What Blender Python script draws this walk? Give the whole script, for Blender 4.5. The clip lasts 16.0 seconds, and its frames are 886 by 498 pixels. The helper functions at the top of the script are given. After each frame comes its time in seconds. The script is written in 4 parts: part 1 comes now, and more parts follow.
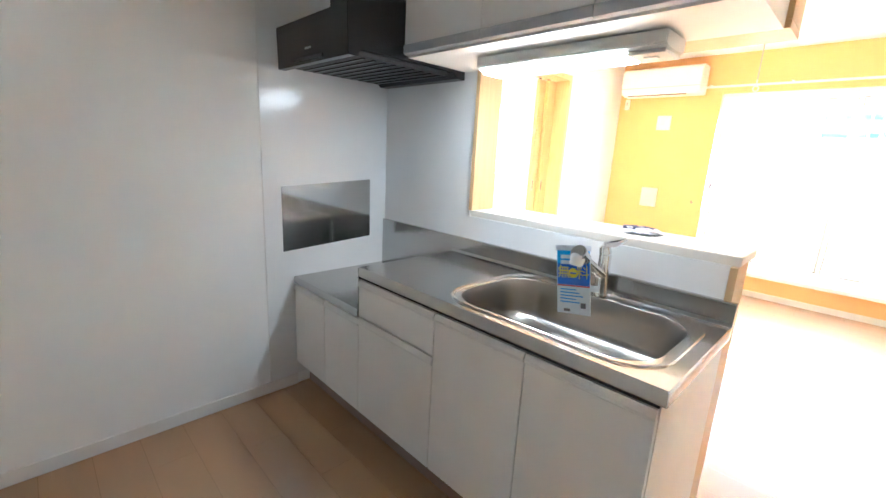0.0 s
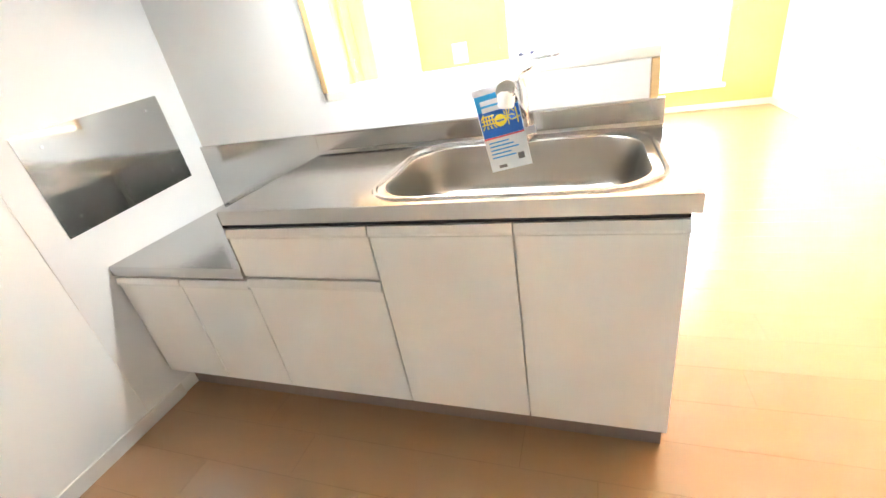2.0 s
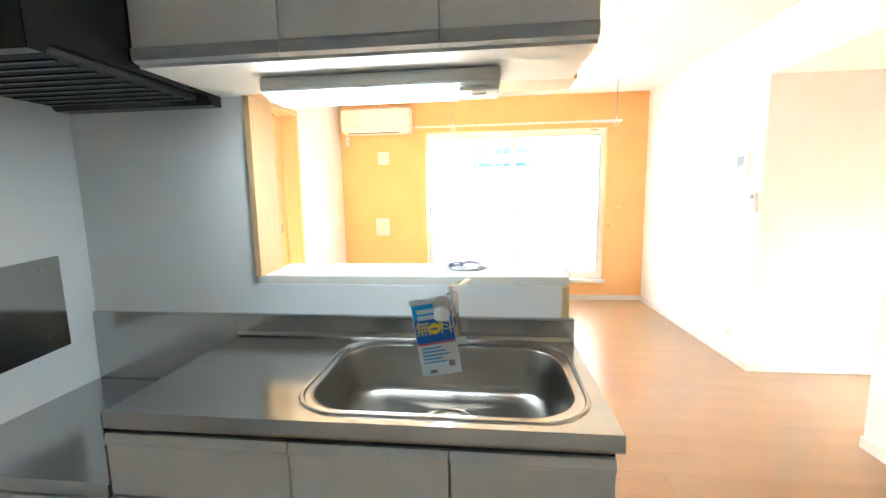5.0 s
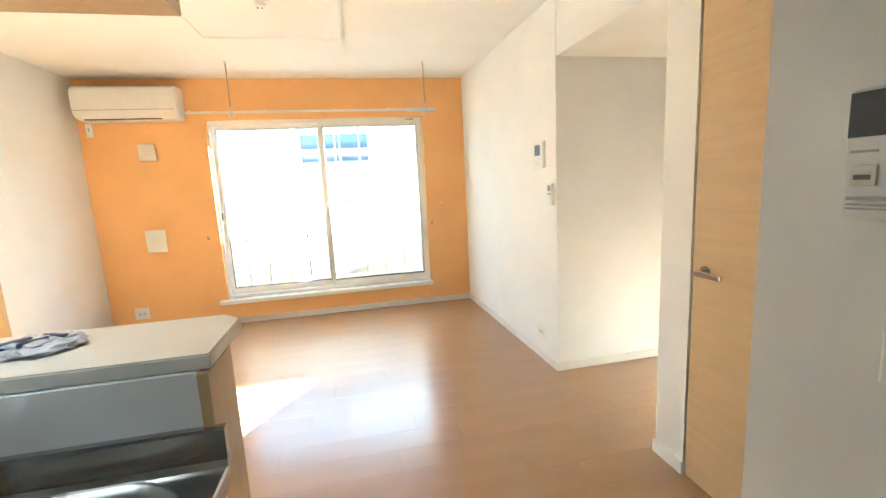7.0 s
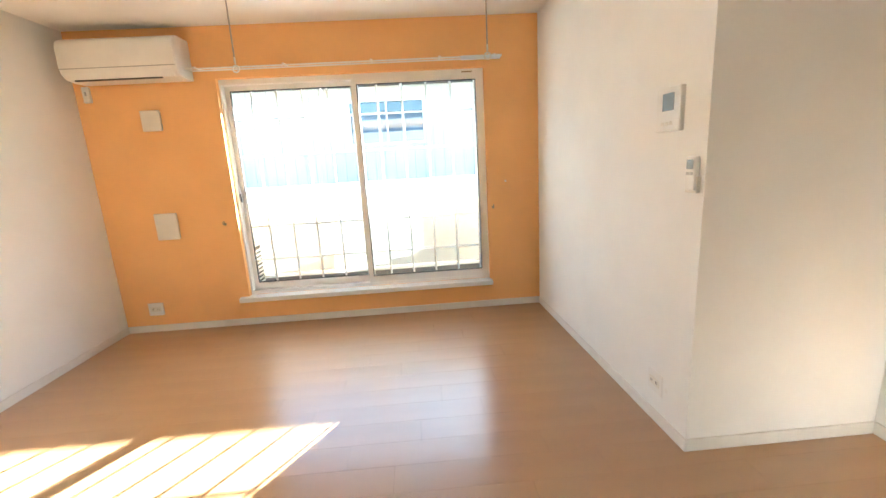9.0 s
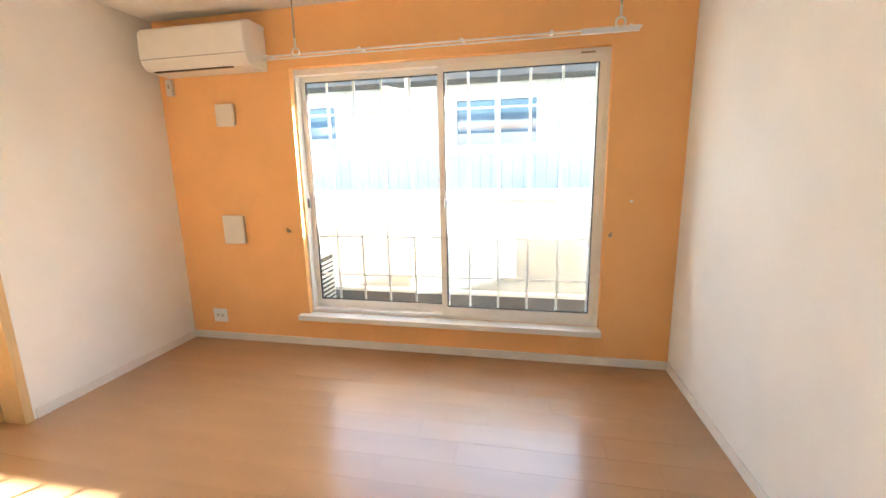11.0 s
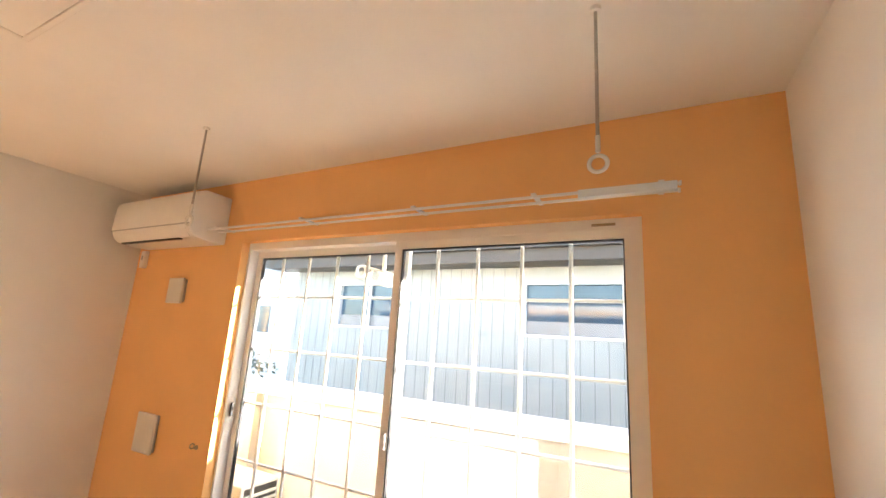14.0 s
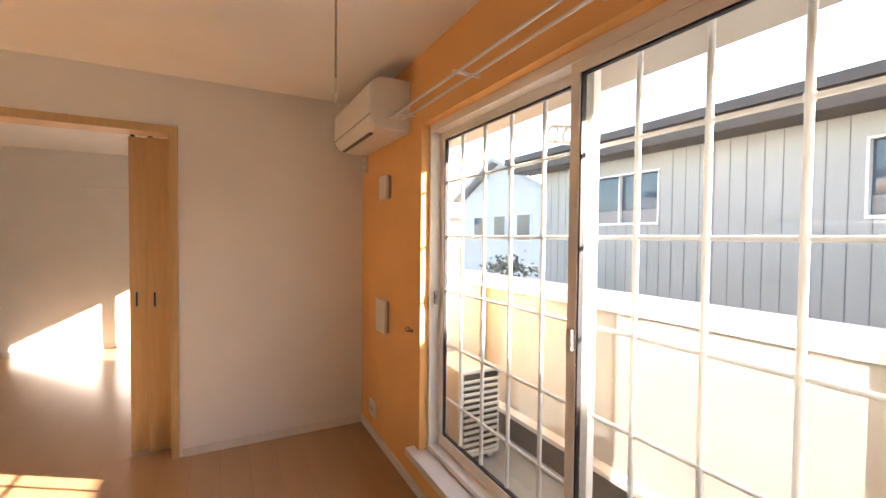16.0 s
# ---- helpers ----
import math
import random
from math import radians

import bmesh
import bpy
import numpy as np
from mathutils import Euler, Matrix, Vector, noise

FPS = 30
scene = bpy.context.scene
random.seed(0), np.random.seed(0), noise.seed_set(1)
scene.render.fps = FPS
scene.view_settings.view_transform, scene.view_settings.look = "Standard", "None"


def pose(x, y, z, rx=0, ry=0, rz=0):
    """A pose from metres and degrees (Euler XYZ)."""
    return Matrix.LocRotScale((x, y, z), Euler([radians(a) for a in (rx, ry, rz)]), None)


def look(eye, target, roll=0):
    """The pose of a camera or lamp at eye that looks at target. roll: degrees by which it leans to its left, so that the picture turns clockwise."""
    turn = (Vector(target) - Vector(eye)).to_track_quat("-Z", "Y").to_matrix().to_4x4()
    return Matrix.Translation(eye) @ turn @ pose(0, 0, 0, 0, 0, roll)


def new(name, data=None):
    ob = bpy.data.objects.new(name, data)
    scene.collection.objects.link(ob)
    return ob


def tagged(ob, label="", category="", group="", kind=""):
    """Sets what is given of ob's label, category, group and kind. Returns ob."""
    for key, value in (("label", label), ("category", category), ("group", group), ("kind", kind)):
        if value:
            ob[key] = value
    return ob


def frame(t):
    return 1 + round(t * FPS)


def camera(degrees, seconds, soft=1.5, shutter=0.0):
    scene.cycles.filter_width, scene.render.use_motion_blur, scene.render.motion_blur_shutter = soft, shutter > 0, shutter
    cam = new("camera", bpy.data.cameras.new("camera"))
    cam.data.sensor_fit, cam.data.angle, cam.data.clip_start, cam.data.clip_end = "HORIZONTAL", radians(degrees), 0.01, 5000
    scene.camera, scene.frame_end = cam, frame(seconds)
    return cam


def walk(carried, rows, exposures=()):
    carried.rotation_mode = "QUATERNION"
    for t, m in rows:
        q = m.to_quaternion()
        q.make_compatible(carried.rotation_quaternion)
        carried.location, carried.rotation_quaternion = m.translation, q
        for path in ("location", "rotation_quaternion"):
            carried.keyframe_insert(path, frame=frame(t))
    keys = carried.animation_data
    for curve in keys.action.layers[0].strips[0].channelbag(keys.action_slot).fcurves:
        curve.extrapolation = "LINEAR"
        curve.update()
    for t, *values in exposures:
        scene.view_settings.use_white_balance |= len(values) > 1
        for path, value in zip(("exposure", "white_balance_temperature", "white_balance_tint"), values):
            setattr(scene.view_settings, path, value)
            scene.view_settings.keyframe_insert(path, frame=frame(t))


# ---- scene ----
cam = camera(93.1, 16.0)
PATH = [
    (0, (0.246, 0.153, 1.275), (-1.13, 1.533, 0.827), 3.1),
    (0.5, (0.229, 0.17, 1.217), (-0.987, 1.589, 0.505), 1.0),
    (1, (0.139, 0.226, 1.184), (-0.915, 1.711, 0.356), -5.6),
    (1.5, (-0.022, 0.279, 1.159), (-0.961, 1.816, 0.29), -8.4),
    (2, (-0.176, 0.247, 1.142), (-0.839, 1.901, 0.234), -10.4),
    (2.5, (-0.275, 0.195, 1.139), (-0.786, 1.903, 0.233), -7.7),
    (3, (-0.272, 0.216, 1.173), (-0.728, 2.035, 0.477), -4.5),
    (3.2, (-0.272, 0.22, 1.21), (-0.679, 2.099, 0.659), -3.4),
    (5.3, (-0.235, 0.265, 1.3), (-0.381, 2.242, 1.034), -0.5),
    (5.5, (-0.169, 0.29, 1.298), (-0.214, 2.271, 1.023), -0.9),
    (6, (0.044, 0.408, 1.307), (0.167, 2.391, 1.08), -0.7),
    (6.5, (0.201, 0.57, 1.306), (0.495, 2.532, 1.055), -3.2),
    (7, (0.299, 0.84, 1.305), (0.698, 2.775, 0.995), -3.0),
    (7.5, (0.378, 1.08, 1.296), (0.781, 3.008, 0.952), -2.0),
    (8, (0.462, 1.308, 1.304), (0.741, 3.259, 0.964), -2.8),
    (8.5, (0.481, 1.572, 1.32), (0.677, 3.533, 0.982), -3.6),
    (9, (0.476, 1.785, 1.313), (0.582, 3.738, 0.892), -3.3),
    (9.2, (0.494, 1.882, 1.312), (0.503, 3.835, 0.881), -2.9),
    (11.3, (0.669, 2.658, 1.344), (0.213, 4.57, 0.975), -2.0),
    (11.5, (0.71, 2.733, 1.334), (0.217, 4.648, 1.034), -2.5),
    (12, (0.852, 2.974, 1.373), (0.265, 4.867, 1.106), -2.1),
    (12.5, (1.029, 3.222, 1.358), (0.263, 5.054, 1.122), 2.2),
    (13, (1.11, 3.422, 1.396), (0.338, 5.263, 1.271), 1.6),
    (13.5, (1.125, 3.65, 1.503), (0.314, 5.455, 1.798), 3.3),
    (14, (1.117, 3.75, 1.533), (0.211, 5.484, 1.949), 3.5),
    (14.5, (1.118, 3.883, 1.533), (-0.052, 5.451, 1.951), 3.5),
    (14.8, (1.104, 3.973, 1.501), (-0.293, 5.369, 1.813), 4.3),
    (15, (1.069, 3.979, 1.5), (-0.437, 5.285, 1.657), 1.6),
    (15.5, (1.037, 4.192, 1.445), (-0.628, 5.298, 1.496), 2.2),
    (16, (1.029, 4.384, 1.41), (-0.74, 5.316, 1.355), 0.6),
]
EXPOSURE = [
    (0.0, 6.25, 5400, 4), (0.5, 6.4, 5650, 5), (1.0, 6.8, 5900, 5), (2.0, 7.4, 6200, 6), (3.0, 7.65, 6300, 5), (3.2, 7.5, 6200, 5), (5.3, 5.65, 5350, -6), (6.5, 5.0, 5400, -7),
    (7.5, 4.72, 5550, -4), (9.0, 4.38, 5720, 1), (11.3, 4.36, 6000, 6), (13.0, 4.07, 6600, 12), (14.5, 3.82, 6950, 15), (15.0, 3.68, 7050, 17), (16.0, 3.25, 7200, 20),
]
walk(cam, [(t, look(eye, target, roll)) for t, eye, target, roll in PATH], EXPOSURE)

# ---- light ----
SUN_EL, SUN_AZ = 24.2, 31.7  # degrees above the horizon, and from +y towards +x
world = bpy.data.worlds.new("world")
scene.world = world
world.use_nodes = True
wn = world.node_tree
sky = wn.nodes.new("ShaderNodeTexSky")
sky.sky_type = "NISHITA"
sky.sun_disc = False
sky.sun_elevation = radians(SUN_EL)
sky.sun_rotation = radians(SUN_AZ)
bg = wn.nodes["Background"]
bg.inputs["Strength"].default_value = 0.10
wn.links.new(sky.outputs[0], bg.inputs[0])
sun = new("sun", bpy.data.lights.new("sun", "SUN"))
sun.data.energy, sun.data.angle, sun.data.color = 5.0, radians(0.4), (1.0, 0.95, 0.88)
_e, _a = radians(SUN_EL), radians(SUN_AZ)
SUN_DIR = Vector((math.sin(_a) * math.cos(_e), math.cos(_a) * math.cos(_e), math.sin(_e)))
sun.matrix_world = look(SUN_DIR * 30, (0, 0, 0))


# added lamps for sunlight the two balcony window panes throw back onto the parapet
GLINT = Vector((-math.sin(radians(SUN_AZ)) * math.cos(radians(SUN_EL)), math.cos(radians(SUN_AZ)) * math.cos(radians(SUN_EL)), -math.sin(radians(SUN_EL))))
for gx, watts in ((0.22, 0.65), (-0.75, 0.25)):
    gl = bpy.data.lights.new("pane_glint_standin", "AREA")
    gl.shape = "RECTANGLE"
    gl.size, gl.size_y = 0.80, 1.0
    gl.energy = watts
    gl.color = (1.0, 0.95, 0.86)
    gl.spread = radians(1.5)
    go = new("pane_glint_standin", gl)
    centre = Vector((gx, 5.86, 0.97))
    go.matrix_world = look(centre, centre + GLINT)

# ---- materials ----
def mat(name, color, rough=0.5, metal=0.0, vary=0.06, scale=6.0, fine=0.0, fine_scale=150.0, coat=0.0, stretch=(1, 1, 1), random_tint=0.0, rough_vary=0.0, spec=0.5):
    """A surface with slow tone changes, fine relief and, if asked, a tint of its own for each piece."""
    m = bpy.data.materials.new(name)
    m.use_nodes = True
    nt = m.node_tree
    n, l = nt.nodes, nt.links
    b = n["Principled BSDF"]
    b.inputs["Roughness"].default_value = rough
    b.inputs["Metallic"].default_value = metal
    b.inputs["Specular IOR Level"].default_value = spec
    b.inputs["Coat Weight"].default_value = coat
    b.inputs["Coat Roughness"].default_value = 0.15
    tc = n.new("ShaderNodeTexCoord")
    mp = n.new("ShaderNodeMapping")
    mp.inputs["Scale"].default_value = stretch
    l.new(tc.outputs["Object"], mp.inputs[0])
    no = n.new("ShaderNodeTexNoise")
    no.inputs["Scale"].default_value = scale
    no.inputs["Detail"].default_value = 6
    l.new(mp.outputs[0], no.inputs["Vector"])
    r = n.new("ShaderNodeMapRange")
    r.inputs[1].default_value, r.inputs[2].default_value = 0.3, 0.7
    r.inputs[3].default_value, r.inputs[4].default_value = 1 - vary, 1 + vary
    l.new(no.outputs["Fac"], r.inputs[0])
    val = r.outputs[0]
    if random_tint:
        oi = n.new("ShaderNodeObjectInfo")
        r2 = n.new("ShaderNodeMapRange")
        r2.inputs[3].default_value, r2.inputs[4].default_value = 1 - random_tint, 1 + random_tint
        l.new(oi.outputs["Random"], r2.inputs[0])
        mu = n.new("ShaderNodeMath")
        mu.operation = "MULTIPLY"
        l.new(val, mu.inputs[0])
        l.new(r2.outputs[0], mu.inputs[1])
        val = mu.outputs[0]
    hs = n.new("ShaderNodeHueSaturation")
    hs.inputs["Color"].default_value = (*color, 1)
    l.new(val, hs.inputs["Value"])
    l.new(hs.outputs[0], b.inputs["Base Color"])
    if rough_vary:
        r3 = n.new("ShaderNodeMapRange")
        r3.inputs[1].default_value, r3.inputs[2].default_value = 0.3, 0.7
        r3.inputs[3].default_value, r3.inputs[4].default_value = max(0.02, rough - rough_vary), rough + rough_vary
        l.new(no.outputs["Fac"], r3.inputs[0])
        l.new(r3.outputs[0], b.inputs["Roughness"])
    if fine:
        n2 = n.new("ShaderNodeTexNoise")
        n2.inputs["Scale"].default_value = fine_scale
        n2.inputs["Detail"].default_value = 3
        l.new(mp.outputs[0], n2.inputs["Vector"])
        bu = n.new("ShaderNodeBump")
        bu.inputs["Strength"].default_value = fine
        bu.inputs["Distance"].default_value = 0.002
        l.new(n2.outputs["Fac"], bu.inputs["Height"])
        l.new(bu.outputs[0], b.inputs["Normal"])
    return m


def wood(name, color, dark, rough=0.4, stretch=(1, 14, 14), random_tint=0.0, scale=5.0, coat=0.0, mix=0.5, relief=0.08):
    """Wood with a long grain along the axis that is stretched least."""
    m = mat(name, color, rough, 0, 0.05, 3.0, relief, 60.0, coat, stretch, random_tint, 0.04)
    nt = m.node_tree
    n, l = nt.nodes, nt.links
    hs = next(k for k in n if k.type == "HUE_SAT")
    mp = next(k for k in n if k.type == "MAPPING")
    g = n.new("ShaderNodeTexNoise")
    g.inputs["Scale"].default_value, g.inputs["Detail"].default_value, g.inputs["Distortion"].default_value = scale, 8, 0.6
    l.new(mp.outputs[0], g.inputs["Vector"])
    ra = n.new("ShaderNodeMapRange")
    ra.inputs[1].default_value, ra.inputs[2].default_value = 0.35, 0.75
    ra.inputs[4].default_value = mix
    l.new(g.outputs["Fac"], ra.inputs[0])
    mx = n.new("ShaderNodeMix")
    mx.data_type = "RGBA"
    mx.inputs[6].default_value = (*color, 1)
    mx.inputs[7].default_value = (*dark, 1)
    l.new(ra.outputs[0], mx.inputs[0])
    l.new(mx.outputs[2], hs.inputs["Color"])
    return m


def glow(name, color, strength):
    m = mat(name, (0.9, 0.9, 0.9), 0.4)
    b = m.node_tree.nodes["Principled BSDF"]
    b.inputs["Emission Color"].default_value = (*color, 1)
    b.inputs["Emission Strength"].default_value = strength
    return m


def pane_glass(name):
    m = bpy.data.materials.new(name)
    m.use_nodes = True
    nt = m.node_tree
    nt.nodes.clear()
    out = nt.nodes.new("ShaderNodeOutputMaterial")
    tr = nt.nodes.new("ShaderNodeBsdfTransparent")
    tr.inputs[0].default_value = (0.95, 0.97, 0.96, 1)
    gl = nt.nodes.new("ShaderNodeBsdfGlossy")
    gl.inputs["Roughness"].default_value = 0.02
    lw = nt.nodes.new("ShaderNodeLayerWeight")
    lw.inputs[0].default_value = 0.5
    pw = nt.nodes.new("ShaderNodeMath")
    pw.operation = "POWER"
    pw.inputs[1].default_value = 5.0
    nt.links.new(lw.outputs["Facing"], pw.inputs[0])
    fr = nt.nodes.new("ShaderNodeMapRange")
    fr.inputs[3].default_value, fr.inputs[4].default_value = 0.04, 0.9
    nt.links.new(pw.outputs[0], fr.inputs[0])
    mx = nt.nodes.new("ShaderNodeMixShader")
    nt.links.new(fr.outputs[0], mx.inputs[0])
    nt.links.new(tr.outputs[0], mx.inputs[1])
    nt.links.new(gl.outputs[0], mx.inputs[2])
    nt.links.new(mx.outputs[0], out.inputs[0])
    return m


M_WALL = mat("white_wallpaper", (0.85, 0.85, 0.83), 0.85, 0, 0.025, 3.0, 0.14, 260.0, spec=0.25)
M_ORANGE = mat("orange_wallpaper", (0.90, 0.515, 0.21), 0.85, 0, 0.035, 3.0, 0.14, 260.0, spec=0.25)
M_CEIL = mat("ceiling_paper", (0.86, 0.855, 0.83), 0.9, 0, 0.02, 2.5, 0.3, 110.0, spec=0.2)
M_BASE = mat("white_baseboard", (0.78, 0.76, 0.72), 0.45, 0, 0.04, 8.0)
M_FLOOR = mat("floor_laminate", (0.43, 0.255, 0.126), 0.30, 0, 0.05, 2.0, 0.0, 60.0, 0.35, (0.6, 3, 3), 0.008, spec=0.65)
M_FLOORBASE = mat("floor_joint_brown", (0.24, 0.145, 0.075), 0.9, 0, 0.05, 6.0, spec=0.1)
M_BEIGE = wood("beige_wood_grain", (0.60, 0.42, 0.215), (0.52, 0.345, 0.165), 0.42, (14, 14, 1.0), 0.02, 5.0, 0.0, 0.6)
M_DOOR = wood("pale_wood_door", (0.60, 0.43, 0.235), (0.53, 0.365, 0.185), 0.42, (14, 0.9, 14), 0.02, 5.0, 0.0, 0.22)
M_PANEL = mat("glossy_kitchen_panel", (0.81, 0.81, 0.80), 0.16, 0, 0.02, 4.0, 0.02, 40.0)
M_CAB = mat("white_laminate_front", (0.86, 0.845, 0.81), 0.32, 0, 0.02, 5.0, 0.03, 200.0)
M_CABIN = mat("white_carcass", (0.74, 0.72, 0.68), 0.5, 0, 0.03, 5.0)
M_STEEL = mat("brushed_steel", (0.47, 0.46, 0.44), 0.19, 1.0, 0.03, 1.5, 0.03, 60.0, stretch=(1, 9, 9))
# darker than the worktop steel: the basin's shade is put into the colour
M_BASIN = mat("shaded_pressed_steel", (0.30, 0.285, 0.26), 0.30, 1.0, 0.03, 4.0, 0.05, 320.0)
M_STEELPLATE = mat("polished_steel_plate", (0.60, 0.60, 0.59), 0.10, 1.0, 0.05, 4.0, 0.04, 60.0, rough_vary=0.05)
M_CHROME = mat("chrome", (0.75, 0.75, 0.76), 0.08, 1.0, 0.02, 10.0)
M_TOE = mat("taupe_plinth", (0.27, 0.20, 0.16), 0.5, 0, 0.06, 6.0)
M_BLACK = mat("black_hood_enamel", (0.014, 0.012, 0.012), 0.22, 0, 0.1, 8.0)
M_BLACKMATT = mat("black_filter_mesh", (0.02, 0.019, 0.018), 0.5, 0.3, 0.15, 60.0, 0.5, 300.0)
# near-black: puts the shade of slots, recesses and gaps into thin pieces
M_GAP = mat("dark_gap", (0.03, 0.028, 0.026), 0.8)
M_GREYSTRIP = mat("grey_handle_strip", (0.50, 0.51, 0.52), 0.35, 0.2, 0.04, 10.0)
M_PLASTIC = mat("white_plastic", (0.80, 0.79, 0.76), 0.35, 0, 0.02, 10.0)
M_IVORY = mat("ivory_plastic", (0.74, 0.71, 0.64), 0.4, 0, 0.03, 12.0)
M_GREYP = mat("grey_plastic", (0.42, 0.42, 0.42), 0.45, 0, 0.05, 12.0)
M_SCREEN = mat("dark_display", (0.03, 0.027, 0.026), 0.32, 0, 0.1, 10.0)
M_LCD = mat("grey_green_display", (0.20, 0.23, 0.24), 0.2, 0, 0.05, 10.0)
M_INK = mat("grey_print", (0.16, 0.16, 0.17), 0.6)
M_WINFRAME = mat("cream_window_frame", (0.88, 0.87, 0.84), 0.38, 0, 0.03, 9.0)
M_GRILLE = mat("white_grille_tube", (0.80, 0.79, 0.76), 0.35, 0, 0.03, 9.0)
M_RUBBER = mat("black_gasket", (0.025, 0.025, 0.028), 0.6)
M_GLASS = pane_glass("window_glass")
M_DARKGLASS = mat("smoked_door_glass", (0.11, 0.12, 0.14), 0.25, 0, 0.1, 12.0)
M_LAMP = glow("lamp_diffuser", (0.97, 0.98, 1.0), 0.70)
M_LAMPBODY = mat("lamp_body_cream", (0.72, 0.71, 0.66), 0.45, 0, 0.03, 9.0)
M_BLUE = mat("blue_card_print", (0.008, 0.12, 0.56), 0.3, 0, 0.04, 20.0)
M_CYAN = mat("light_blue_card_print", (0.02, 0.36, 0.78), 0.3, 0, 0.04, 20.0)
M_YELLOW = mat("yellow_card_print", (0.85, 0.72, 0.03), 0.4, 0, 0.04, 20.0)
M_RED = mat("red_card_print", (0.6, 0.05, 0.07), 0.4)
M_CARD = mat("white_card", (0.74, 0.80, 0.84), 0.45, 0, 0.03, 14.0)
M_PAPER = mat("white_paper", (0.80, 0.78, 0.73), 0.7, 0, 0.03, 6.0)
M_PINK = mat("pale_red_print", (0.62, 0.42, 0.36), 0.7)
M_BAG = mat("clear_plastic_bag", (0.62, 0.64, 0.70), 0.15, 0, 0.2, 30.0, 0.8, 60.0)
M_BAGBLUE = mat("dark_blue_parts", (0.035, 0.05, 0.12), 0.3, 0, 0.25, 40.0)
M_BRASS = mat("dull_hook_metal", (0.40, 0.33, 0.22), 0.35, 0.9, 0.05, 20.0)
M_RODMETAL = mat("steel_rod", (0.42, 0.40, 0.37), 0.35, 0.9, 0.05, 30.0)
M_RING = mat("translucent_ring_plastic", (0.80, 0.78, 0.72), 0.25)
M_PARAPET = mat("cream_render_wall", (0.43, 0.437, 0.425), 0.85, 0, 0.05, 4.0, 0.5, 120.0)
M_CAP = mat("white_metal_cap", (0.80, 0.80, 0.79), 0.4, 0.0, 0.04, 5.0)
M_BALC = mat("grey_balcony_sheet", (0.12, 0.12, 0.125), 0.6, 0, 0.08, 5.0, 0.3, 100.0)
M_BALCFLOOR = mat("light_grey_balcony_floor", (0.30, 0.31, 0.31), 0.6, 0, 0.06, 5.0, 0.2, 100.0)
M_SIDING = mat("grey_house_siding", (0.40, 0.415, 0.395), 0.6, 0, 0.05, 2.0, 0.2, 40.0)
M_JOINT = mat("dark_siding_joint", (0.20, 0.21, 0.205), 0.8)
M_ROOF = mat("dark_brown_roof_metal", (0.05, 0.044, 0.042), 0.5, 0, 0.1, 3.0)
M_FASCIA = mat("brown_fascia", (0.06, 0.049, 0.043), 0.5, 0, 0.08, 3.0)
M_NBGLASS = mat("dark_house_window", (0.05, 0.09, 0.13), 0.06, 0, 0.25, 1.5)
M_BLIND = mat("grey_blind", (0.32, 0.31, 0.30), 0.7, 0, 0.1, 5.0)
M_SOFFIT = mat("beige_eave_soffit", (0.44, 0.435, 0.40), 0.8, 0, 0.04, 3.0)
M_ROOFPALE = mat("pale_grey_roof", (0.48, 0.49, 0.50), 0.6, 0, 0.08, 2.0)
M_HOUSE = mat("far_white_house", (0.66, 0.66, 0.65), 0.8, 0, 0.05, 1.0)
M_GROUND = mat("asphalt_ground", (0.09, 0.088, 0.085), 0.9, 0, 0.2, 0.3, 0.4, 20.0)
M_UNIT = mat("ivory_outdoor_unit", (0.55, 0.54, 0.50), 0.5, 0, 0.04, 8.0)
M_LEAF = mat("dark_clutter_leaf", (0.09, 0.10, 0.075), 0.7, 0, 0.3, 6.0)

# ---- helpers for meshes ----
ORIGIN = {}


def thing(name, at, label, category, group="", kind=""):
    ob = new(name)
    ob.location = at
    ob.empty_display_size = 0.05
    ORIGIN[ob] = Vector(at)
    return tagged(ob, label, category, group, kind)


def mesh_from(name, bm, material, origin=(0, 0, 0), smooth=False):
    bmesh.ops.translate(bm, verts=bm.verts, vec=-Vector(origin))
    bmesh.ops.recalc_face_normals(bm, faces=bm.faces)
    me = bpy.data.meshes.new(name)
    bm.to_mesh(me)
    bm.free()
    me.materials.append(material)
    if smooth:
        for p in me.polygons:
            p.use_smooth = True
        me.set_sharp_from_angle(angle=radians(38))
    return me


def part(name, bm, material, parent, label="", smooth=False):
    """One mesh object under a thing or a part; bm is in world coordinates."""
    o = ORIGIN[parent]
    ob = new(name, mesh_from(name, bm, material, o, smooth))
    ob.parent = parent
    ORIGIN[ob] = o
    return tagged(ob, label)


def solo(name, bm, material, label, category, kind="", group="", smooth=False):
    """A top-level thing or piece of the setting made of one mesh."""
    ob = new(name, mesh_from(name, bm, material, (0, 0, 0), smooth))
    ORIGIN[ob] = Vector((0, 0, 0))
    return tagged(ob, label, category, group, kind)


def box(x0, x1, y0, y1, z0, z1, bevel=0.0, bm=None, seg=2):
    b = bmesh.new()
    bmesh.ops.create_cube(b, size=1)
    for v in b.verts:
        v.co = Vector(((x0 + x1) / 2 + v.co.x * (x1 - x0), (y0 + y1) / 2 + v.co.y * (y1 - y0), (z0 + z1) / 2 + v.co.z * (z1 - z0)))
    if bevel:
        bmesh.ops.bevel(b, geom=b.edges[:], offset=bevel, segments=seg, affect="EDGES", profile=0.5)
    return join(bm, b)


def join(bm, b):
    if bm is None:
        return b
    me = bpy.data.meshes.new("tmp")
    b.to_mesh(me)
    b.free()
    bm.from_mesh(me)
    bpy.data.meshes.remove(me)
    return bm


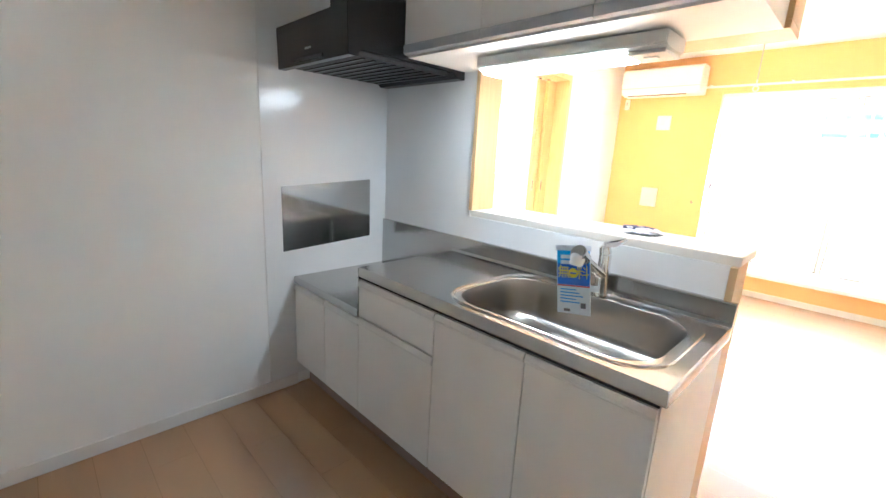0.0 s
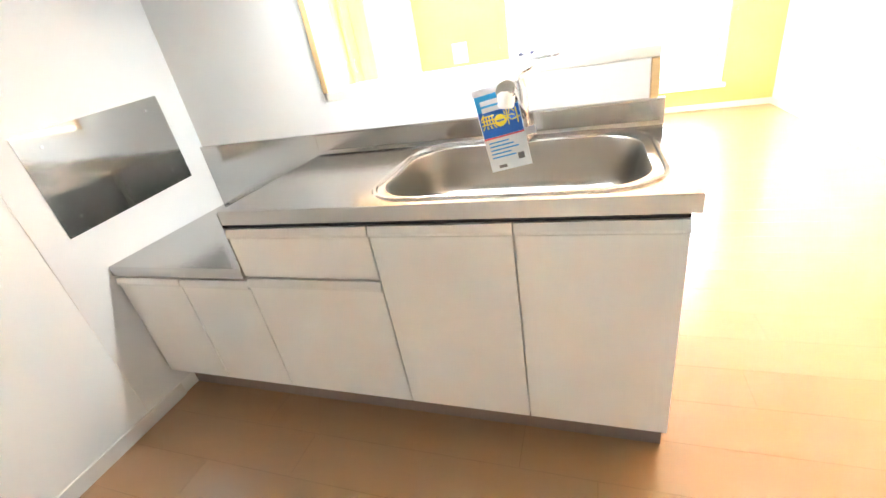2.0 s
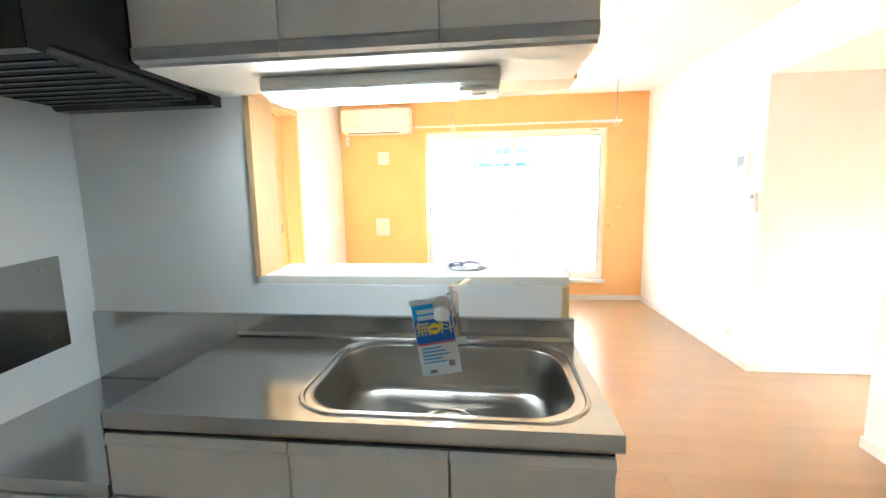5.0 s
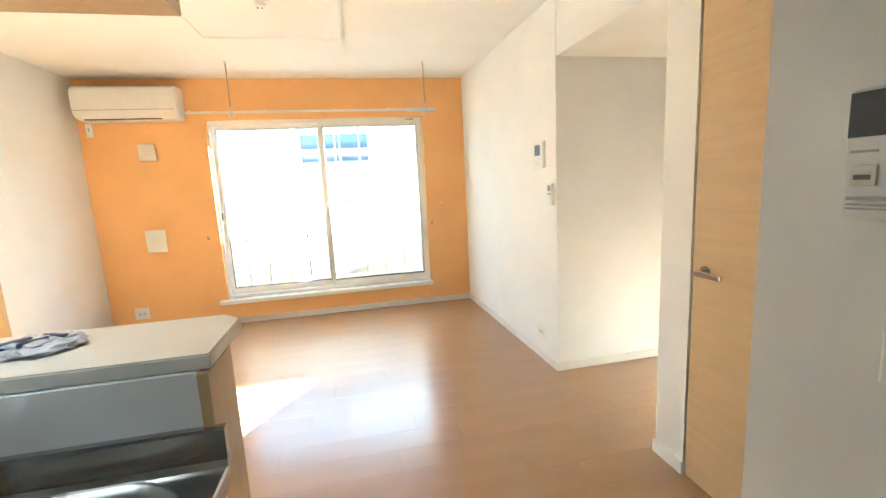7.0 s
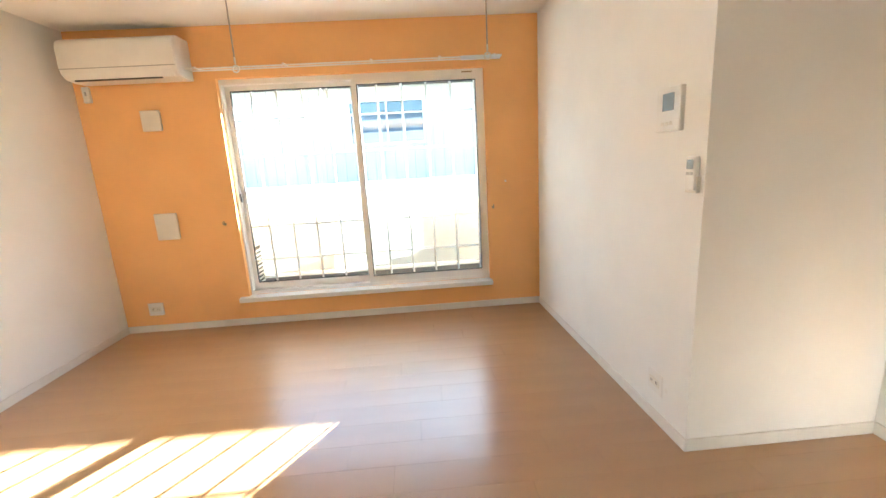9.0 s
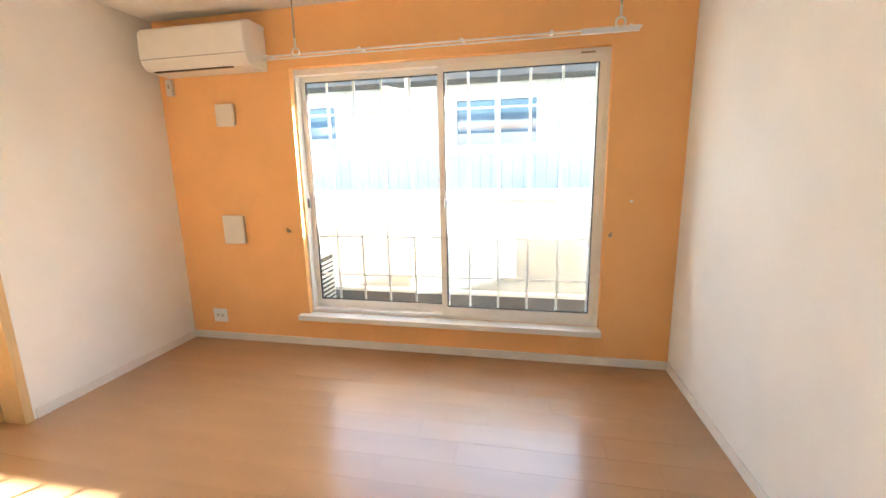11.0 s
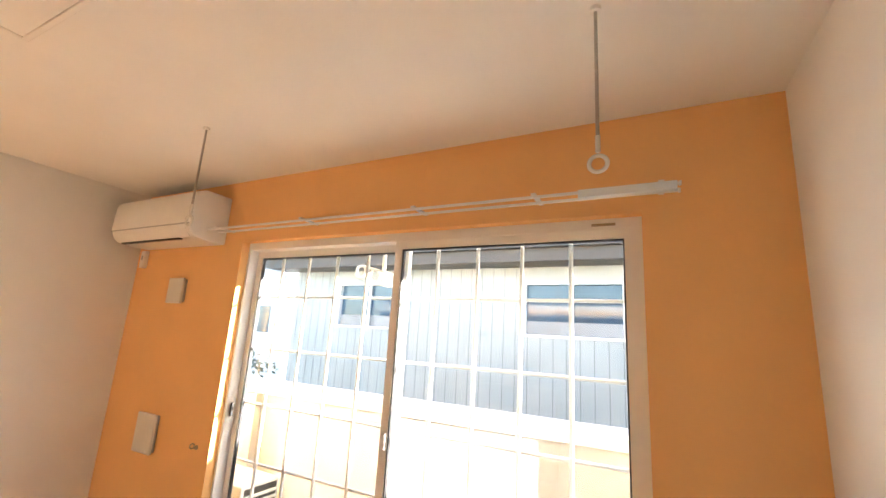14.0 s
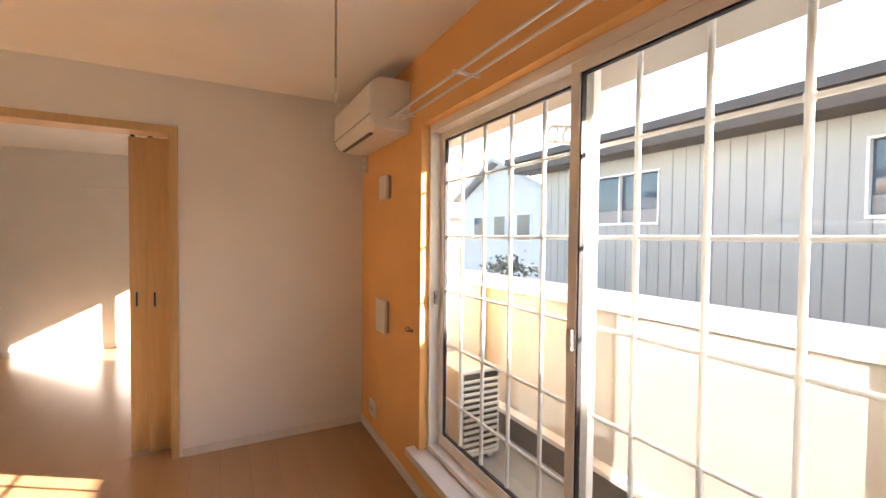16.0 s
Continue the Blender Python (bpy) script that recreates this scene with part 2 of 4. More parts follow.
def cyl(a, b, r, r2=None, n=20, bm=None, bevel=0.0):
    """A round bar from a to b."""
    a, b = Vector(a), Vector(b)
    k = bmesh.new()
    d = b - a
    bmesh.ops.create_cone(k, cap_ends=True, segments=n, radius1=r, radius2=r if r2 is None else r2, depth=d.length)
    if bevel:
        caps = [e for e in k.edges if len({round(v.co.z, 5) for v in e.verts}) == 1]
        bmesh.ops.bevel(k, geom=caps, offset=bevel, segments=2, affect="EDGES")
    q = d.to_track_quat("Z", "Y").to_matrix().to_4x4()
    bmesh.ops.transform(k, matrix=Matrix.Translation((a + b) / 2) @ q, verts=k.verts)
    return join(bm, k)


def prism(profile, x0, x1, axis="x", bm=None, bevel=0.0):
    """A closed profile of (u, v) swept along an axis: x -> (y, z), y -> (x, z), z -> (x, y)."""
    k = bmesh.new()

    def at(u, v, w):
        return {"x": (w, u, v), "y": (u, w, v), "z": (u, v, w)}[axis]

    lo = [k.verts.new(at(u, v, x0)) for u, v in profile]
    hi = [k.verts.new(at(u, v, x1)) for u, v in profile]
    k.faces.new(lo)
    k.faces.new(hi[::-1])
    c = len(profile)
    for i in range(c):
        k.faces.new((lo[i], hi[i], hi[(i + 1) % c], lo[(i + 1) % c]))
    if bevel:
        bmesh.ops.bevel(k, geom=k.edges[:], offset=bevel, segments=2, affect="EDGES")
    return join(bm, k)


def rounded(cx, cy, hx, hy, r, z, k=8):
    """A loop of a rounded rectangle, anticlockwise."""
    pts = []
    for sx, sy, a0 in ((1, 1, 0), (-1, 1, 90), (-1, -1, 180), (1, -1, 270)):
        for i in range(k + 1):
            a = radians(a0 + 90 * i / k)
            pts.append((cx + sx * (hx - r) + r * math.cos(a), cy + sy * (hy - r) + r * math.sin(a), z))
    return pts


def loft(loops, cap=False, bm=None):
    k = bmesh.new()
    rows = [[k.verts.new(p) for p in lp] for lp in loops]
    c = len(rows[0])
    for a, b in zip(rows, rows[1:]):
        for i in range(c):
            k.faces.new((a[i], a[(i + 1) % c], b[(i + 1) % c], b[i]))
    if cap:
        k.faces.new(rows[-1])
    return join(bm, k)


def torus(center, radius, r, normal="y", n=28, m=10, bm=None):
    k = bmesh.new()
    rows = []
    for i in range(n):
        a = 2 * math.pi * i / n
        row = []
        for j in range(m):
            t = 2 * math.pi * j / m
            u, w = (radius + r * math.cos(t)), r * math.sin(t)
            p = {"y": (u * math.cos(a), w, u * math.sin(a)), "z": (u * math.cos(a), u * math.sin(a), w), "x": (w, u * math.cos(a), u * math.sin(a))}[normal]
            row.append(k.verts.new(Vector(center) + Vector(p)))
        rows.append(row)
    for i in range(n):
        for j in range(m):
            k.faces.new((rows[i][j], rows[(i + 1) % n][j], rows[(i + 1) % n][(j + 1) % m], rows[i][(j + 1) % m]))
    return join(bm, k)


def boxes(*bs):
    bm = bmesh.new()
    for b in bs:
        box(*b, bm=bm)
    return bm


# ---- plan ----
XL, XR, XK = -2.06, 1.572, -1.76      # living room's west and east walls (the east one at its outer corner), kitchen's west wall
YN, YK = 5.325, 1.66                  # window wall, wall behind the counter
ZC, ZD = 2.385, 2.03                  # ceiling, lowered soffit over the side passage
XRN = 1.512                           # east wall at the window wall: it leans in a little
XQ, YQ = 0.745, 1.228                 # wall with the water heater's control, and its end
YS = -0.36                            # unseen wall behind the walk's start, set close to bounce light

# ---- setting ----
solo("floor", boxes((-5.6, 5.2, -1.1, 5.47, -0.16, -0.0006)), M_FLOORBASE, "light brown wood laminate floor of long planks", "floor", "structure")
solo("ceiling", boxes((-5.6, 5.2, -1.1, 5.47, ZC, ZC + 0.12)), M_CEIL, "plain white papered ceiling", "ceiling", "structure")
# window wall with its opening
WX0, WX1, WZ0, WZ1 = -1.012, 1.075, 0.225, 2.01
solo("wall_north", boxes((XL, WX0, YN, YN + 0.15, 0, ZC), (WX1, XRN, YN, YN + 0.15, 0, ZC), (WX0, WX1, YN, YN + 0.15, 0, WZ0), (WX0, WX1, YN, YN + 0.15, WZ1, ZC)),
     M_ORANGE, "orange papered accent wall around the balcony window", "wall", "structure")
east = prism([(XR, 3.333), (XR + 0.12, 3.333), (XR + 0.12, YN + 0.15), (XRN, YN + 0.15), (XRN, YN)], 0, ZC, "z")
join(east, boxes((XR + 0.12, 2.45, 3.333, 3.43, 0, ZC)))
solo("wall_east", east, M_WALL, "white papered wall with an outer corner", "wall", "structure")
solo("soffit", boxes((XR + 0.002, 2.448, 2.422, 3.331, ZD, ZC - 0.002)), M_WALL, "lowered white soffit over the side passage", "soffit", "structure")
XS = 1.60
solo("wall_passage", boxes((XS, 2.45, 2.252, 2.42, 0, ZC), (XS + 0.05, XS + 0.12, YQ, 1.435, 0, ZC), (XS + 0.05, XS + 0.12, 1.435, 2.252, 2.02, ZC),
     (XS + 0.002, XS + 0.05, YQ, 2.252, 2.02, ZC), (XS + 0.002, XS + 0.05, YQ, 1.435, 0, ZC)), M_WALL, "white papered wall end beside the hall door", "wall", "structure")
solo("wall_passage_end", boxes((2.45, 2.56, 3.25, 3.43, 0, ZC), (2.45, 2.56, 2.252, 2.47, 0, ZC), (2.45, 2.56, 2.47, 3.25, 2.0, ZC)), M_WALL, "white papered wall with a bedroom doorway", "wall", "structure")
solo("wall_control", boxes((XQ, XQ + 0.1, YS, YQ, 0, ZC), (XQ + 0.1, XS + 0.12, YQ - 0.1, YQ, 0, ZC)), M_WALL, "white papered kitchen side wall", "wall", "structure")
solo("wall_south", boxes((XK - 0.1, XQ + 0.1, YS - 0.1, YS, 0, ZC)), M_WALL, "unseen white papered wall behind the kitchen, set close for bounce", "wall", "structure")
solo("wall_kitchen_west", boxes((XK - 0.1, XK, YS, YK, 0, ZC)), M_WALL, "white papered kitchen wall", "wall", "structure")
solo("wall_counter", boxes((XL - 0.13, -1.088, YK, 1.79, 0, ZC), (-1.088, -0.012, YK, 1.79, 0, 0.983), (-1.088, -0.008, 1.632, 1.75, 1.662, ZC)), M_WALL,
     "white partition wall with a serving hatch to the living room", "wall", "structure")
# west wall of the living room: sliding door opening with a pocket
DY0, DY1, DZ = 2.35, 4.13, 2.06
solo("wall_west", boxes((XL - 0.13, XL, 1.79, DY0, 0, ZC), (XL - 0.13, XL, DY0, DY1, DZ, ZC), (XL - 0.13, XL, DY1, YN + 0.15, 0, ZC)), M_WALL, "white papered wall with a wide sliding door opening", "wall", "structure")
# room behind the sliding doors
LX = -5.45
solo("wall_bedroom_west", boxes((LX - 0.1, LX, -0.1, YN + 0.15, 0, ZC), (LX - 0.1, XL - 0.13, -0.2, -0.1, 0, ZC), (XL - 0.13, XK - 0.1, -0.1, 0.0, 0, ZC)), M_WALL, "white papered bedroom wall", "wall", "structure")
solo("wall_bedroom_north", boxes((LX, -4.68, YN, YN + 0.15, 0, ZC), (-3.42, XL - 0.13, YN, YN + 0.15, 0, ZC), (-4.68, -3.42, YN, YN + 0.15, 2.06, ZC), (-4.68, -3.42, YN, YN + 0.15, 0, 0.96)),
     M_WALL, "white papered bedroom window wall", "wall", "structure")
# room behind the passage
solo("wall_side_room", boxes((4.9, 5.0, 1.5, YN + 0.15, 0, ZC), (2.56, 4.9, 1.4, 1.5, 0, ZC), (2.45, 2.56, 1.4, 2.252, 0, ZC), (XS + 0.12, 2.45, 1.4, 1.5, 0, ZC), (2.45, 2.56, 3.43, YN + 0.15, 0, ZC)), M_WALL, "white papered side room wall", "wall", "structure")
solo("wall_side_room_north", boxes((2.56, 3.9, YN, YN + 0.15, 0, ZC), (4.7, 4.9, YN, YN + 0.15, 0, ZC), (3.9, 4.7, YN, YN + 0.15, 0, 0.8), (3.9, 4.7, YN, YN + 0.15, 2.0, ZC)), M_WALL,
     "white papered side room window wall", "wall", "structure")

solo("bedroom_wall_rail", box(LX, LX + 0.018, 2.9, 3.9, 1.955, 1.985, 0.003), M_PLASTIC, "slim white picture rail on the bedroom wall", "rail", "structure")
# baseboards
def baseboard(x0, x1, y0, y1):
    return solo("baseboard", box(x0, x1, y0, y1, 0, 0.058, 0.0015), M_BASE, "slim white baseboard along the wall", "baseboard", "structure")


T = 0.009
solo("baseboard", prism([(XR - T, 3.333 - T), (XR, 3.333 - T), (XR, 3.333), (XRN, YN - T), (XRN - T, YN - T)], 0, 0.058, "z", None, 0.0015), M_BASE, "slim white baseboard along the wall", "baseboard", "structure")
for b in ((XL, XRN, YN - T, YN), (XR, 2.45 - T, 3.333 - T, 3.333), (2.45 - T, 2.45, 3.25, 3.333 - T), (XL, XL + T, DY1 + 0.03, YN - T),
          (XS - T, XS, 2.252, 2.42 + T), (XS, 2.45, 2.42, 2.42 + T), (XK, XK + T, YS, 1.09), (XQ - T, XQ, YS, YQ), (XL, XL + T, 1.79, DY0 - 0.03), (XL, -0.05, 1.79, 1.79 + T),
          (LX, LX + T, 0, YN), (XQ + 0.1, XS, YQ, YQ + T), (LX, XL - 0.13, YN - T, YN), (4.9 - T, 4.9, 1.5, YN)):
    baseboard(*b)

# glossy panels round the cooking corner
solo("wall_panel_back", boxes((XK + 0.004, -1.089, YK - 0.004, YK - 0.0005, 0.6, ZC - 0.002), (-1.089, -0.0125, YK - 0.004, YK - 0.0005, 0.6, 0.9815)), M_PANEL, "glossy pale grey kitchen wall panel", "wall panel", "structure")
solo("wall_panel_side", boxes((XK + 0.0005, XK + 0.0022, 0.945, YK - 0.004, 0.06, ZC - 0.002)), M_PANEL, "glossy pale grey kitchen wall panel", "wall panel", "structure")
solo("panel_edge_trim", box(XK, XK + 0.0026, 0.942, 0.9448, 0.06, ZC - 0.002, 0.0004), M_PLASTIC, "thin white edging of the wall panel", "trim", "structure")

# casing of the serving hatch
hatch = thing("hatch_casing", (-1.09, YK, 1.0), "beige wood-grain casing round the serving hatch", "casing", kind="structure")
part("jamb", box(-1.088, -1.066, 1.648, 1.805, 1.013, 1.638, 0.0015), M_BEIGE, hatch)
part("head", box(-1.088, 0.014, 1.618, 1.765, 1.638, 1.660, 0.0015), M_BEIGE, hatch)
part("upper_end_board", box(-0.006, 0.014, 1.618, 1.765, 1.661, ZC - 0.001, 0.0015), M_BEIGE, hatch)
part("lower_end_board", box(-0.010, 0.011, 1.648, 1.795, 0.0, 0.981, 0.0015), M_BEIGE, hatch)

# bar shelf over the half wall
bar = [(-1.088, 1.660), (0.014, 1.660), (0.014, 1.885), (-0.03, 1.93), (-1.088, 1.93)]
solo("bar_counter", prism(bar, 0.984, 1.014, "z", None, 0.003), M_IVORY, "cream laminate serving counter on the half wall", "counter", "structure")

# ---- balcony window ----
win = thing("window_1", (0.04, YN, WZ0), "cream-framed sliding balcony window with clear panes", "window", kind="structure")
part("window_frame", boxes((WX0, WX0 + 0.014, YN + 0.05, YN + 0.145, WZ0, WZ1), (WX1 - 0.03, WX1, YN + 0.05, YN + 0.145, WZ0, WZ1), (WX0 + 0.014, WX1 - 0.03, YN + 0.05, YN + 0.145, WZ1 - 0.04, WZ1),
     (WX0 + 0.014, WX1 - 0.03, YN + 0.05, YN + 0.145, WZ0 + 0.03, WZ0 + 0.055)), M_WINFRAME, win)
part("window_sill", box(WX0 - 0.07, WX1 + 0.012, YN - 0.055, YN + 0.05, WZ0 - 0.012, WZ0 + 0.028, 0.004), M_PLASTIC, win, "white moulded window sill board")


def sash(x0, x1, y, z0, z1, st=0.037, parent=None):
    f = part("sash", boxes((x0, x0 + st, y, y + 0.03, z0, z1), (x1 - st, x1, y, y + 0.03, z0, z1), (x0 + st, x1 - st, y, y + 0.03, z1 - 0.042, z1), (x0 + st, x1 - st, y, y + 0.03, z0, z0 + 0.062)), M_WINFRAME, parent)
    e = 0.006
    part("gasket", boxes((x0 + st, x0 + st + e, y + 0.006, y + 0.024, z0 + 0.062, z1 - 0.042), (x1 - st - e, x1 - st, y + 0.006, y + 0.024, z0 + 0.062, z1 - 0.042),
         (x0 + st + e, x1 - st - e, y + 0.006, y + 0.024, z0 + 0.062, z0 + 0.062 + e), (x0 + st + e, x1 - st - e, y + 0.006, y + 0.024, z1 - 0.042 - e, z1 - 0.042)), M_RUBBER, f)
    g = part("pane", boxes((x0 + st + e, x1 - st - e, y + 0.013, y + 0.017, z0 + 0.062 + e, z1 - 0.042 - e)), M_GLASS, f, "clear glass pane")
    g.visible_shadow = False
    return f


s_out = sash(WX0 + 0.012, 0.055, YN + 0.110, WZ0 + 0.05, WZ1 - 0.035, parent=win)
s_in = sash(0.012, WX1 - 0.025, YN + 0.055, WZ0 + 0.05, WZ1 - 0.035, parent=win)
part("crescent_lock", box(0.022, 0.046, YN + 0.04, YN + 0.057, 1.05, 1.12, 0.004), M_PLASTIC, s_in)
part("maker_plate", box(0.90, 0.985, YN + 0.047, YN + 0.0505, WZ1 - 0.028, WZ1 - 0.018, 0.001), M_BRASS, win, "small dull metal plate")
part("vent_tab", box(WX0 + 0.02, WX0 + 0.033, YN + 0.07, YN + 0.085, 1.05, 1.12, 0.003), M_RUBBER, win)

# grille outside the panes
GY = YN + 0.135
grille = thing("window_grille", (0.04, GY, 0.3), "white tubular lattice grille outside the window", "grille")
gx = [0.202 * i for i in range(-4, 6)]
gz = [0.243 + 0.293 * i for i in range(6)]
for x in gx:
    part("upright_tube", cyl((x, GY, 0.22), (x, GY, 2.02), 0.0088, n=12), M_GRILLE, grille, smooth=True)
for z in gz:
    part("cross_tube", cyl((WX0 + 0.015, GY + 0.002, z), (WX1 - 0.03, GY + 0.002, z), 0.0072, n=10), M_GRILLE, grille, smooth=True)
knob = mesh_from("tube_joint", cyl((0, 0, -0.012), (0, 0, 0.012), 0.0118, n=10, bevel=0.003), M_GRILLE)
for x in gx:
    for z in gz:
        ob = new("tube_joint", knob)
        ob.parent = grille
        ob.location = Vector((x, GY, z)) - ORIGIN[grille]

# ---- curtain rail ----
rail = thing("curtain_rail", (0, 5.25, 2.06), "white double curtain rail above the window", "curtain rail")
for y, z in ((5.275, 2.062), (5.205, 2.062)):
    part("rail", prism([(y - 0.005, z - 0.005), (y + 0.005, z - 0.005), (y + 0.005, z + 0.005), (y - 0.005, z + 0.005)], -1.16, 1.19, "x", None, 0.002), M_PLASTIC, rail)
for x in (-1.1, -0.45, 0.2, 0.72, 1.14):
    part("bracket", box(x - 0.009, x + 0.009, 5.198, YN, 2.068, 2.077, 0.002), M_PLASTIC, rail)
part("end_wrap", box(0.88, 1.185, 5.192, 5.218, 2.040, 2.069, 0.002), M_CARD, rail, "clear film wrap on the rail")
for x in (-1.163, 1.193):
    for y, z in ((5.275, 2.062), (5.205, 2.062)):
        part("end_cap", box(x - 0.004, x + 0.004, y - 0.008, y + 0.008, z - 0.007, z + 0.007, 0.002), M_PLASTIC, rail)

# ---- room air conditioner ----
ac = thing("air_conditioner", (-1.56, 5.2, 2.0), "white wall-mounted room air conditioner with closed flap", "air conditioner")
prof = [(YN, 1.998), (5.20, 1.998), (5.128, 2.012), (5.098, 2.045), (5.088, 2.10), (5.092, 2.225), (5.11, 2.262), (5.16, 2.284), (YN, 2.284)]
part("body", prism(prof, -1.965, -1.168, "x", None, 0.005), M_PLASTIC, ac, smooth=True)
part("front_panel", prism([(5.0865, 2.075), (5.0855, 2.10), (5.0895, 2.225), (5.0985, 2.25), (5.104, 2.25), (5.096, 2.225), (5.092, 2.10), (5.094, 2.075)], -1.958, -1.175, "x"), M_PLASTIC, ac, smooth=True)
part("outlet", box(-1.90, -1.30, 5.128, 5.150, 1.9955, 2.004, 0.001), M_SCREEN, ac, "dark air outlet slot")
part("flap", prism([(5.096, 2.048), (5.132, 2.003), (5.136, 2.007), (5.101, 2.052)], -1.93, -1.205, "x"), M_PLASTIC, ac)
part("panel_seam", prism([(5.0868, 2.070), (5.0862, 2.075), (5.092, 2.075), (5.092, 2.070)], -1.96, -1.173, "x"), M_GREYP, ac)
solo("ac_sleeve_cover", box(-1.99, -1.94, YN - 0.028, YN, 1.875, 1.99, 0.005), M_PLASTIC, "small white cover plate under the air conditioner", "cover")
part("drain_hole", box(-1.972, -1.958, YN - 0.0295, YN - 0.026, 1.925, 1.955, 0.002), M_GREYP, bpy.data.objects["ac_sleeve_cover"])


def vent(x0, x1, z0, z1, label):
    t = thing("wall_vent", ((x0 + x1) / 2, YN, z0), label, "vent", "square vents on the orange wall")
    part("base_plate", box(x0 + 0.008, x1 - 0.008, YN - 0.016, YN, z0 + 0.008, z1 - 0.008, 0.002), M_GREYP, t)
    part("cover", box(x0, x1, YN - 0.034, YN - 0.016, z0, z1, 0.006), M_IVORY, t)
    return t


vent(-1.60, -1.455, 1.645, 1.80, "white square ventilation cover on the orange wall")
v2 = vent(-1.65, -1.475, 0.79, 1.005, "larger white rectangular ventilation cover")
part("tab", box(-1.515, -1.495, YN - 0.036, YN - 0.033, 0.80, 0.812, 0.001), M_PLASTIC, v2)


def socket(loc, rot, label, n=2):
    t = thing("wall_socket", (0, 0, 0), label, "socket")
    part("plate", box(-0.062, 0.062, -0.009, 0, -0.055, 0.055, 0.004), M_PLASTIC, t)
    part("insert", box(-0.04, 0.04, -0.012, -0.008, -0.02, 0.02, 0.002), M_IVORY, t)
    for i in range(n):
        x = -0.02 + 0.04 * i
        part("slot", boxes((x - 0.006, x - 0.003, -0.0128, -0.0118, -0.006, 0.006), (x + 0.003, x + 0.006, -0.0128, -0.0118, -0.006, 0.006)), M_GAP, t)
    t.matrix_basis = pose(*loc, 0, 0, rot)
    return t


socket((-1.795, YN, 0.20), 0, "white double wall socket low on the orange wall")
socket((XR, 3.575, 0.20), -90, "white double wall socket low on the white wall")
part("aerial_jack", cyl((0.09, -0.006, 0), (0.09, 0, 0), 0.012, n=14), M_PLASTIC, bpy.data.objects["wall_socket.001"])

# tie-back hooks beside the window
for x in (-1.115, 1.115):
    hk = thing("tieback_hook", (x, YN, 0.88), "small dull metal curtain tieback hook on a wall plate", "hook", "hooks beside the window")
    part("rose", cyl((x, YN, 0.885), (x, YN - 0.006, 0.885), 0.011, n=14), M_BRASS, hk, smooth=True)
    part("stem", cyl((x, YN - 0.004, 0.885), (x, YN - 0.028, 0.885), 0.004, n=8), M_BRASS, hk, smooth=True)
    part("hook", torus((x, YN - 0.028, 0.897), 0.012, 0.0032, "x", 16, 6), M_BRASS, hk, smooth=True)
solo("wall_pin", cyl((1.225, YN, 1.10), (1.225, YN - 0.02, 1.10), 0.006, 0.009, 12, None, 0.002), M_PLASTIC, "small white pin in the orange wall", "pin", smooth=True)

# ---- ceiling fittings ----
for x, py in ((-0.64, 4.78), (1.003, 4.73)):
    dr = thing("drying_rod_hanger", (x, py, ZC), "hanging metal rod with a white plastic ring at its end", "hanger", "laundry pole hangers on the ceiling")
    part("socket", cyl((x, py, ZC), (x, py, ZC - 0.012), 0.014, n=16), M_PLASTIC, dr, smooth=True)
    part("rod", cyl((x, py, ZC - 0.01), (x, py, 2.02), 0.0045, n=10), M_RODMETAL, dr, smooth=True)
    part("sleeve", cyl((x, py, 2.03), (x, py, 1.985), 0.006, n=12, bevel=0.002), M_RING, dr, smooth=True)
    part("ring", torus((x, py, 1.957), 0.0205, 0.0052, "y", 24, 8), M_RING, dr, smooth=True)
cp = thing("ceiling_light_base", (-0.13, 3.58, ZC), "white square ceiling panel with a round lamp socket", "ceiling panel")
PX0, PX1, PY0, PY1 = -0.625, 0.325, 3.12, 4.17
part("panel", box(PX0 + 0.0188, PX1 - 0.0188, PY0 + 0.0188, PY1 - 0.0188, ZC - 0.016, ZC, 0.002), M_CEIL, cp)
for fx0, fx1, fy0, fy1 in ((PX0, PX1, PY0, PY0 + 0.018), (PX0, PX1, PY1 - 0.018, PY1), (PX0, PX0 + 0.018, PY0 + 0.018, PY1 - 0.018), (PX1 - 0.018, PX1, PY0 + 0.018, PY1 - 0.018)):
    part("edge_strip", box(fx0, fx1, fy0, fy1, ZC - 0.019, ZC, 0.003), M_CEIL, cp)
part("rosette", cyl((-0.13, 3.57, ZC - 0.016), (-0.13, 3.57, ZC - 0.040), 0.035, n=24, bevel=0.004), M_PLASTIC, cp, smooth=True)
part("socket_slots", boxes((-0.145, -0.138, 3.56, 3.58, ZC - 0.0412, ZC - 0.0395), (-0.122, -0.115, 3.56, 3.58, ZC - 0.0412, ZC - 0.0395)), M_GAP, cp)

# ---- east wall fittings ----
ic = thing("intercom", (XR, 3.56, 1.37), "white intercom handset panel with a small grey display", "intercom")
part("body", box(XR - 0.026, XR, 3.475, 3.645, 1.37, 1.548, 0.006), M_PLASTIC, ic)
part("screen", box(XR - 0.028, XR - 0.025, 3.515, 3.595, 1.455, 1.525, 0.001), M_LCD, ic, "grey intercom display")
for i in range(3):
    part("button", box(XR - 0.029, XR - 0.025, 3.52 + 0.03 * i, 3.54 + 0.03 * i, 1.395, 1.41, 0.002), M_IVORY, ic)
rc = thing("remote_control", (XR, 3.39, 1.13), "slim white air conditioner remote in its wall holder", "remote control")
part("holder", box(XR - 0.018, XR, 3.352, 3.424, 1.125, 1.19, 0.004), M_IVORY, rc)
part("handset", box(XR - 0.026, XR - 0.004, 3.358, 3.418, 1.135, 1.268, 0.007), M_PLASTIC, rc)
